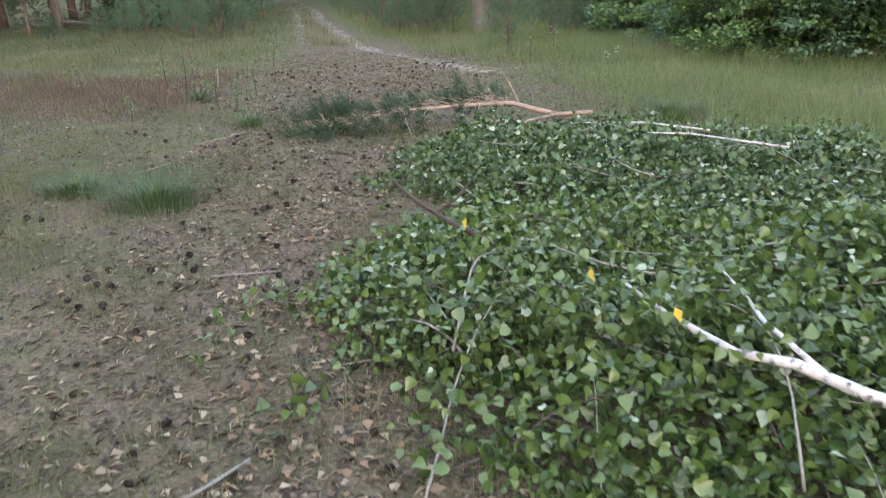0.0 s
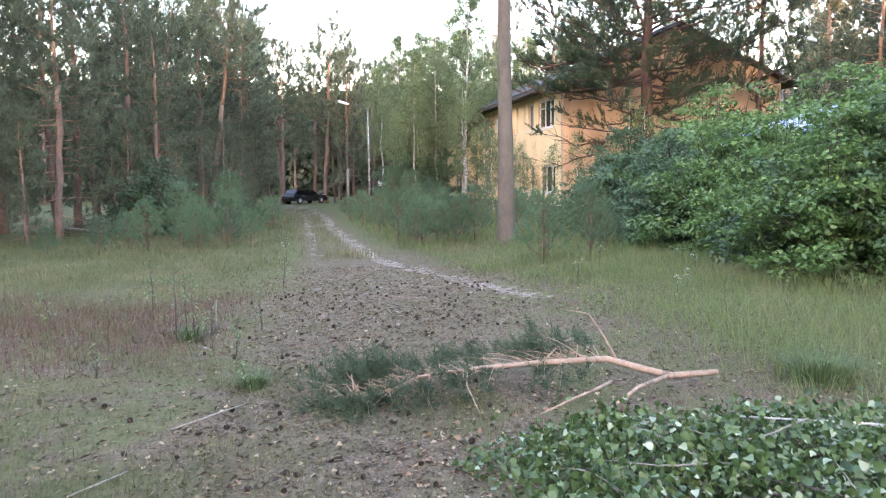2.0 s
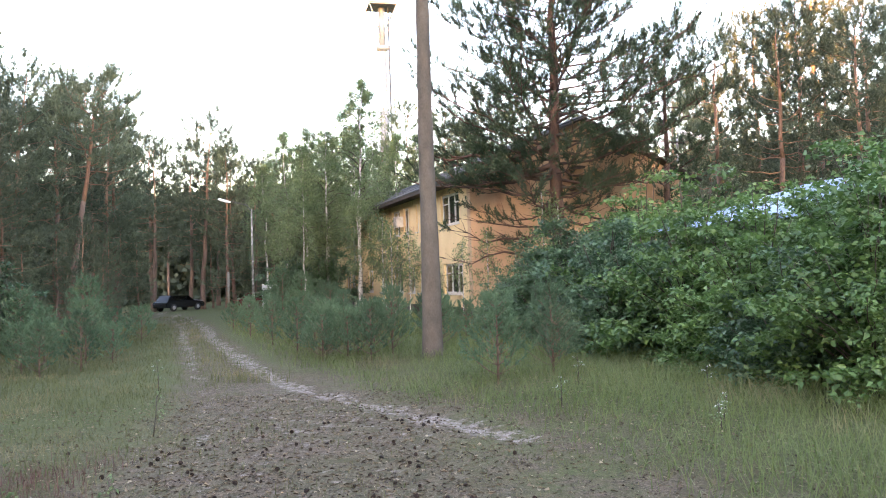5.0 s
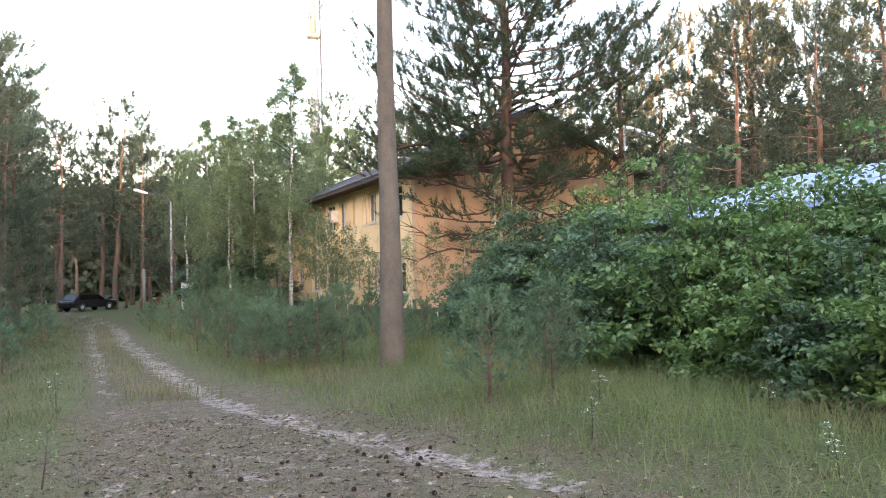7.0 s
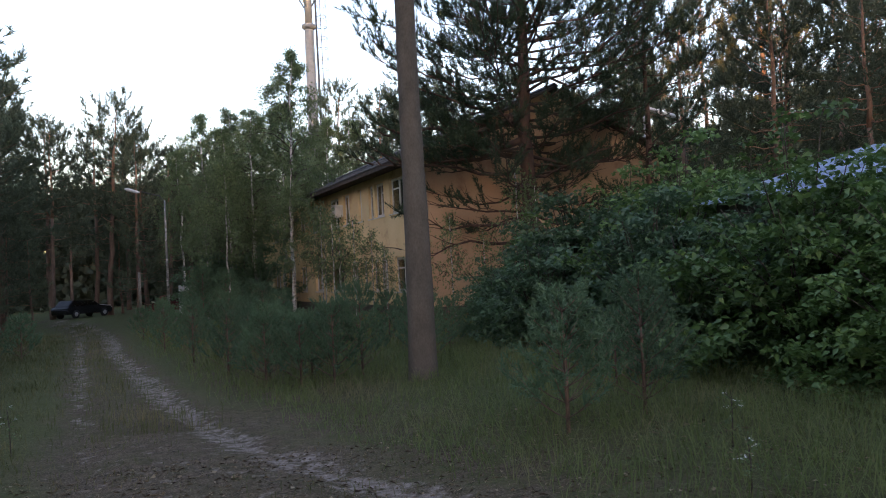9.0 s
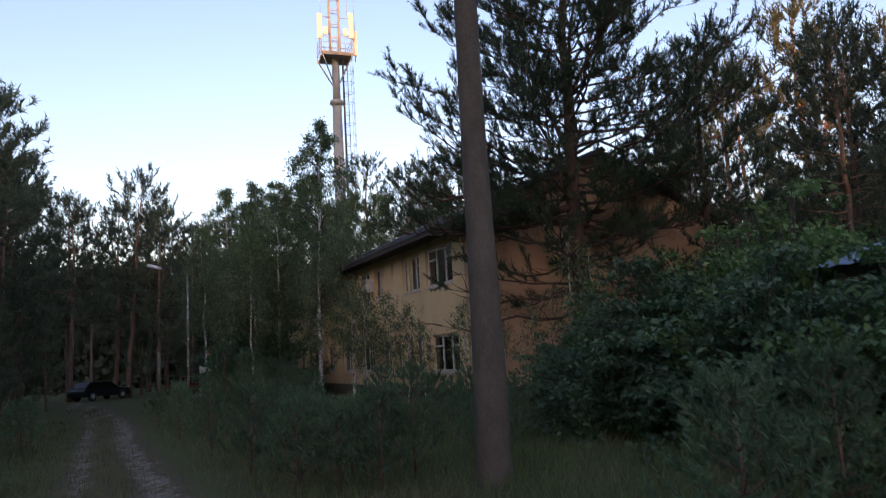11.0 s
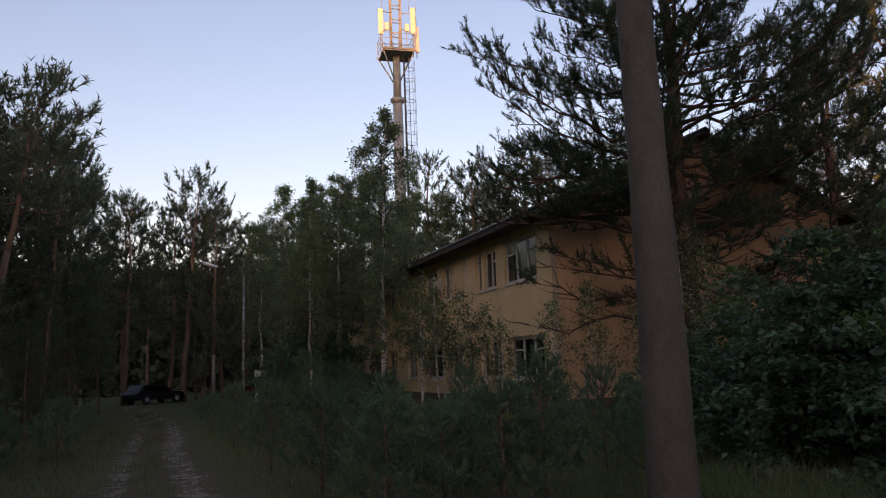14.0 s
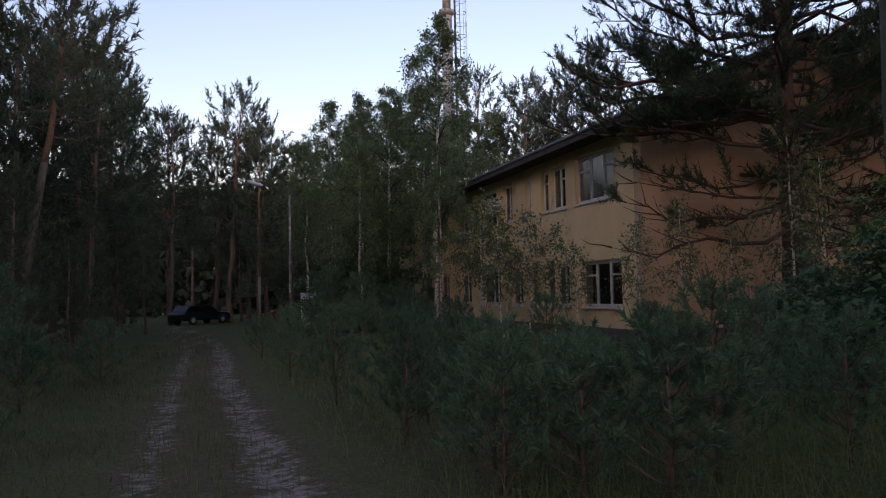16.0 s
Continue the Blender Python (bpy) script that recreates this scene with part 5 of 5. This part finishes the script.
# ---- grass, herbs, litter ----
def grass(name, label, n, area, length, material, keep, width=0.006, seed=81, lean=0.35):
    g = np.random.default_rng(seed)
    x, y = g.uniform(area[0], area[1], n), area[2] + (area[3] - area[2]) * g.random(n) ** 1.5
    ok = g.random(n) < keep(x, y)
    x, y = x[ok], y[ok]
    n = len(x)
    L = length * (0.4 + 0.9 * g.random(n)) * (1 + 0.45 * lumps(x, y, 0.8, 3))
    w = width * (0.7 + 0.6 * g.random(n)) * (1 + 0.022 * np.maximum(y - 4, 0))
    az = g.uniform(0, 6.283, n)
    d = np.stack([np.cos(az), np.sin(az), np.zeros(n)], -1)
    sd = np.stack([-np.sin(az), np.cos(az), np.zeros(n)], -1) * w[:, None] * 0.5
    base = np.stack([x, y, height(x, y) - 0.01], -1)
    bend = (lean * (0.3 + g.random(n)))[:, None]
    up = np.array([0, 0, 1.0])
    mid = base + d * L[:, None] * bend * 0.35 + up * L[:, None] * 0.55
    tip = base + d * L[:, None] * bend * 1.1 + up * L[:, None] * (1.0 - 0.3 * bend)
    v = np.stack([base - sd, base + sd, mid + sd * 0.8, mid - sd * 0.8, tip], 1).reshape(-1, 3)
    i = np.arange(n)[:, None] * 5
    f = np.concatenate([i + [0, 1, 2], i + [0, 2, 3], i + [3, 2, 4]])
    return thing(name, label, "grass", kind="stuff", data=raw_mesh(name, v, f, material))


def bank(x, y):
    return smooth(2.0, 3.6, x - np.interp(y, [0, 8, 15, 18, 25, 40, 60], [4.2, 0.3, 0.1, -0.9, -2.4, -4.0, -5.0]))


def left_side(x, y):
    return smooth(0.6, 2.4, np.interp(y, [0, 6, 12, 18, 30, 60], [-1.4, -1.3, -1.6, -1.2, -1.8, -5.0]) - x)


grass("long_grass", "long green and straw-coloured grass on the bank", 225000, (-6, 16, 2.0, 50), 0.34, M_BANK_GRASS, lambda x, y: bank(x, y) * (1 - bare(x, y)), 0.006, 82, 1.1)
grass("meadow_grass", "thin dry grass beside the worn way", 120000, (-14, -0.5, 3, 50), 0.22, M_GRASS, lambda x, y: left_side(x, y) * (0.25 + 0.75 * smooth(-0.3, 0.4, lumps(x, y, 0.6, 6)) + 0.6 * smooth(14, 20, y)), 0.0055, 83, 1.05)
grass("short_grass", "short sparse grass between needles and cones", 90000, (-7, 6, 1.0, 22), 0.085, M_GRASS, lambda x, y: 0.16 + 0.84 * smooth(-0.2, 0.5, lumps(x, y, 1.1, 8)) * (1 - 0.7 * bare(x, y)), 0.0045, 84, 0.7)
grass("sparse_near_grass", "short mixed green and straw grass on the trodden soil", 90000, (-4.5, 0.8, 1.2, 10.5), 0.075, M_GRASS, lambda x, y: (0.15 + 0.85 * smooth(-0.35, 0.45, lumps(x, y, 2.1, 14))) * (1 - 0.72 * smooth(0.9, 0.3, off_line(x, y, WORN))), 0.0035, 87, 1.2)
grass("withered_herbs", "reddish brown withered herb stems", 60000, (-12, -1.2, 8.5, 17), 0.15, M_HEATHER, lambda x, y: smooth(2.9, 1.4, abs(y - 12.6) + 0.8 * lumps(x, y, 0.9, 11)) * smooth(0.0, 1.4, -1.9 - x), 0.005, 85, 0.5)
grass("middle_strip_grass", "grass strip between the two wheel tracks", 40000, (-9, 1.5, 22, 62), 0.17, M_GRASS, lambda x, y: np.exp(-((off_line(x, y, (RIGHT_TRACK[1:8] + np.array([(-1.4, 0)] * 7) * 0.5)) / 0.7) ** 2)) * 0.8, 0.006, 86)


def litter(name, label, n, size, material, keep, seed, narrow, far=19.0, high=0.008):
    g = np.random.default_rng(seed)
    x, y = g.uniform(-5, 4.5, n), 1.0 + far * g.random(n) ** 1.5
    ok = g.random(n) < keep(x, y)
    x, y = x[ok], y[ok]
    h = Heap()
    leaves(h, np.stack([x, y, height(x, y) + high], -1), size * (0.4 + 1.1 * g.random(len(x))), 0.0, narrow, g, 0.9)
    return thing(name, label, "litter", kind="stuff", data=h.mesh(name, material))


EDGE = np.array([(-0.1, 1.6), (-0.3, 2.6), (-0.6, 4.6), (0.0, 7.2), (1.0, 9.0)])
litter("fallen_leaves", "pale dry leaves strewn on the soil", 14000, 0.045, M_LITTER, lambda x, y: 0.25 + 0.6 * smooth(1.2, 0.2, off_line(x, y, EDGE)), 91, 0.36)
litter("brown_leaves", "curled brown leaves along the heap's edge", 9000, 0.042, M_BROWN_LEAF, lambda x, y: 0.08 + 0.9 * smooth(0.55, 0.1, off_line(x, y, EDGE)), 93, 0.4, 8.0, 0.012)
litter("bark_crumbs", "dark crumbs of bark and old needles", 34000, 0.03, M_CRUMB, lambda x, y: 0.35 + 0.5 * bare(x, y), 94, 0.3, 13.0)
litter("needle_litter", "brown fallen needles and bark bits", 52000, 0.06, M_LITTER, lambda x, y: 0.3 + 0.5 * bare(x, y), 92, 0.06)


# single plants
TUFTS = [(-1.75, 5.9, 0.42, 0.26), (-2.5, 6.3, 0.3, 0.2), (-1.5, 9.25, 0.16, 0.2), (3.5, 8.7, 0.4, 0.3), (-2.6, 11.6, 0.2, 0.25)]
WEEDS = [(-3.44, 13.04, 0.85, False), (-2.78, 11.63, 0.95, False), (-2.74, 11.96, 0.8, False), (-2.59, 11.73, 0.7, False), (-1.82, 11.98, 0.5, False), (-2.11, 16.54, 0.6, False), (-3.6, 13.7, 0.55, False), (-2.4, 11.8, 0.5, False), (-2.5, 11.4, 0.35, False), (-1.55, 9.2, 0.22, False), (3.9, 16.6, 0.5, True), (3.2, 15.6, 0.45, True), (4.4, 13.7, 0.3, True), (4.1, 13.3, 0.3, True), (-2.6, 21.5, 0.6, True), (-1.9, 10.6, 0.4, False), (-4.6, 12.6, 0.5, False), (5.2, 15.2, 0.4, True), (-3.1, 9.9, 0.3, False)]
PILE = (-11.0, 34.6)


def tuft_of_grass(x, y, radius, tall, n, seed):
    g = np.random.default_rng(seed)
    az, rr = g.uniform(0, 6.283, n), radius * g.random(n) ** 0.7
    px, py = x + rr * np.cos(az), y + rr * np.sin(az)
    L = tall * (0.5 + 0.7 * g.random(n))
    base = np.stack([px, py, height(px, py) - 0.01], -1)
    out = np.stack([np.cos(az), np.sin(az), 0 * az], -1) * (0.35 + 0.6 * g.random((n, 1)))
    sd = np.stack([-np.sin(az), np.cos(az), 0 * az], -1) * 0.0028
    mid = base + (out * 0.3 + [0, 0, 0.6]) * L[:, None]
    tip = base + (out * 0.95 + [0, 0, 0.78]) * L[:, None]
    v = np.stack([base - sd, base + sd, mid + sd * 0.8, mid - sd * 0.8, tip], 1).reshape(-1, 3)
    i = np.arange(n)[:, None] * 5
    f = np.concatenate([i + [0, 1, 2], i + [0, 2, 3], i + [3, 2, 4]])
    return thing("grass_tuft", "dense green grass tuft on the needle-strewn soil", "grass tuft", group="grass tufts", data=raw_mesh("grass_tuft", v, f, M_CUT_LEAF))


for k, (x, y, rr, tall) in enumerate(TUFTS):
    tuft_of_grass(x, y, rr, tall, int(420 * rr / 0.3), 200 + k)


def weed(x, y, tall, white, seed):
    """A thin upright weed with side shoots; some carry small white flower heads."""
    g = np.random.default_rng(seed)
    z = float(height(x, y))
    t = thing("weed", "thin weed with small white flower heads" if white else "thin dark upright weed stem with few leaves", "plant", group="weeds")
    h, lf, fl = Heap(), Heap(), Heap()
    top = np.array([x + g.normal() * 0.04, y + g.normal() * 0.04, z + tall])
    tube(h, [(x, y, z - 0.03), ((x + top[0]) / 2 + 0.01, (y + top[1]) / 2, z + tall * 0.5), top], [0.009, 0.006, 0.003], 5)
    for s in range(7):
        f = 0.25 + 0.7 * s / 7
        p = np.array([x, y, z]) * (1 - f) + top * f
        d = unit(np.array([g.normal(), g.normal(), 1.1]))
        q = p + d * tall * 0.16
        tube(h, [p, (p + q) / 2, q], [0.003, 0.002, 0.0015], 4)
        leaves(lf, np.repeat(q[None], 5, 0) + g.normal(size=(5, 3)) * 0.02, 0.05, 0.2, 0.2, g)
        if white and s > 2:
            leaves(fl, np.repeat(q[None], 9, 0) + g.normal(size=(9, 3)) * [0.018, 0.018, 0.005], 0.016, 0, 0.4, g, 0.9)
    part("stalk", h.mesh("stalk", M_TWIG), t)
    part("foliage", lf.mesh("foliage", M_BIRCH_LEAF), t)
    if white:
        part("flower_head", fl.mesh("flower_head", M_WHITE_PLASTIC), t, "small white flower heads")


for k, (x, y, tall, white) in enumerate(WEEDS):
    weed(x, y, tall, white, 300 + k)

pile = thing("brushwood_pile", "heap of dead grey brushwood at the forest edge", "brushwood", pose(0, 0, 0))
g = np.random.default_rng(97)
for k in range(46):
    x, y = PILE[0] + g.normal() * 1.3, PILE[1] + g.normal() * 0.6
    az, L = g.uniform(0, 6.283), g.uniform(0.7, 1.8)
    z = float(height(x, y)) + 0.05 + 0.75 * abs(g.random()) * math.exp(-((x - PILE[0]) / 1.6) ** 2)
    h = Heap()
    s = np.linspace(-0.5, 0.5, 5)
    tube(h, np.stack([x + math.cos(az) * L * s, y + math.sin(az) * L * s, z + 0.12 * g.normal() * s * 4 + 0.05 * np.sin(s * 6)], -1), np.linspace(0.022, 0.007, 5), 5)
    part("stick", h.mesh("stick", M_GREY_TWIG if k % 4 == 0 else M_TWIG, True), pile)
log = thing("pale_log", "long pale barkless log lying in the grass", "log", pose(0, 0, 0))
h = Heap()
z = float(height(PILE[0], PILE[1]))
tube(h, [(PILE[0] - 3.2, PILE[1] + 0.2, z + 0.35), (PILE[0] - 1.5, PILE[1] - 0.3, z + 0.26), (PILE[0] + 0.4, PILE[1] - 0.8, z + 0.1)], [0.06, 0.055, 0.04], 9)
part("trunk", h.mesh("trunk", M_GREY_TWIG, True), log)


# pine cones
def cone_mesh():
    g = np.random.default_rng(95)
    h = Heap()
    s = np.linspace(0, 1, 6)
    tube(h, np.stack([s * 0.045 - 0.022, 0 * s, 0 * s + 0.014], -1), 0.013 * np.sin(np.pi * (0.12 + 0.83 * s)), 7)
    n = 34
    f = (np.arange(n) + 0.5) / n
    a = np.arange(n) * 2.4
    out = np.stack([0.25 + 0 * a, np.cos(a), np.sin(a)], -1)
    tan = np.stack([0 * a, -np.sin(a), np.cos(a)], -1) * 0.006
    rr = 0.021 * np.sin(np.pi * (0.15 + 0.75 * f))
    c = np.stack([f * 0.04 - 0.02, 0 * f, 0 * f + 0.014], -1)
    tip = c + out * rr[:, None]
    v = np.stack([c - tan * 0.5, c + tan * 0.5, tip + tan, tip - tan], 1).reshape(-1, 3)
    i = np.arange(n)[:, None] * 4
    h.add(v, np.concatenate([i + [0, 1, 2], i + [0, 2, 3]]))
    return h.mesh("pine_cone", M_CONE)


cone_data = cone_mesh()
g = np.random.default_rng(96)
placed = 0
while placed < 260:
    x, y = float(g.uniform(-3.6, 2.6)), 1.3 + 15.5 * float(g.random()) ** 1.15
    if g.random() > 0.12 + 0.88 * float(bare(np.array(x), np.array(y))) or (x > 0.1 and y < 7.4):
        continue
    s = float(g.uniform(0.7, 1.2))
    o = thing("pine_cone", "small dark open pine cone lying on soil", "pine cone", pose(x, y, float(height(x, y)) + 0.004, float(g.uniform(-25, 25)), float(g.uniform(-20, 20)), float(g.uniform(0, 360))) @ Matrix.Scale(s, 4), "pine cones on the way", data=cone_data)
    placed += 1

# loose sticks
for a, b, rr in (((-2.6, 11.35, 0.0), (-2.46, 11.98, 0.02), 0.014), ((-2.43, 11.2, 0.0), (-2.23, 10.94, 0.02), 0.012), ((-5.37, 13.77, 0.0), (-4.79, 13.81, 0.02), 0.018), ((-2.39, 11.9, 0.0), (-2.3600000000000003, 11.93, 0.42), 0.014), ((-0.75, 2.05, 0.0), (-0.5, 2.3, 0.03), 0.008), ((-0.55, 1.95, 0.0), (-0.35, 1.8, 0.02), 0.006), ((-0.2, 3.0, 0.0), (0.1, 3.05, 0.02), 0.005), ((-1.0, 4.15, 0.0), (-0.6, 4.2, 0.02), 0.006), ((-1.9, 8.0, 0.0), (-1.45, 8.5, 0.05), 0.008), ((-2.2, 6.9, 0.0), (-1.95, 7.2, 0.04), 0.007)):
    h = Heap()
    p, q = np.array(a, float), np.array(b, float)
    p[2] += float(height(p[0], p[1])) + rr
    q[2] += float(height(q[0], q[1]))
    m = (p + q) / 2 + [0.01, -0.015, 0.006]
    tube(h, [p, m, q], [rr, rr * 0.9, rr * 0.5], 6)
    thing("stick", "thin dry grey stick lying on the soil", "stick", group="loose sticks", data=h.mesh("stick", M_GREY_TWIG, True))


# ---- woods that close the place, and an unseen belt that screens the sun ----
def woods(name, label, line, tall, n, size, seed, dip=0.0):
    """A far belt of trees: trunks and a dense uneven mass of foliage."""
    g = np.random.default_rng(seed)
    line = np.array(line, float)
    seg = np.linalg.norm(np.diff(line, axis=0), axis=1)
    cum = np.concatenate([[0], np.cumsum(seg)])
    u = g.uniform(0, cum[-1], n)
    x = np.interp(u, cum, line[:, 0]) + g.normal(size=n) * 3.0
    y = np.interp(u, cum, line[:, 1]) + g.normal(size=n) * 3.0
    top = tall * (0.95 + 0.04 * np.sin(u * 0.21) + 0.04 * np.sin(u * 0.83 + 1) + 0.03 * np.sin(u * 2.1))
    top = top * (1 - dip * smooth(-45, -20, x))
    h = Heap()
    leaves(h, np.stack([x, y, top * g.random(n) ** 1.15], -1), size * (0.5 + g.random(n)), 0.2, 0.45, g)
    return thing(name, label, "woods", kind="stuff", data=h.mesh(name, M_HAZED_NEEDLES))


# Unseen belt added to block the low sun; its dip lights the right-hand treetops.
woods("woods_behind", "unseen pine belt added to keep the low sun off the clearing", [(-260, -85), (-130, -100), (0, -106), (130, -100), (260, -85)], 37, 60000, 6.0, 101, 0.45)
woods("woods_ahead", "dense far pine woods closing the clearing", [(-60, 100), (-20, 112), (20, 114), (60, 108)], 15, 66000, 0.85, 102)
woods("woods_aside", "dense pine woods beside the clearing", [(-48, 20), (-54, 60), (-60, 100)], 15, 46000, 0.95, 103)
woods("woods_across", "dense pine woods beyond the bushes", [(64, 108), (68, 60), (58, 5), (60, -30)], 19, 14000, 1.7, 104)
woods("woods_back_aside", "dense pine woods behind the walker", [(-52, 22), (-60, -20), (-120, -45)], 20, 12000, 1.9, 105)
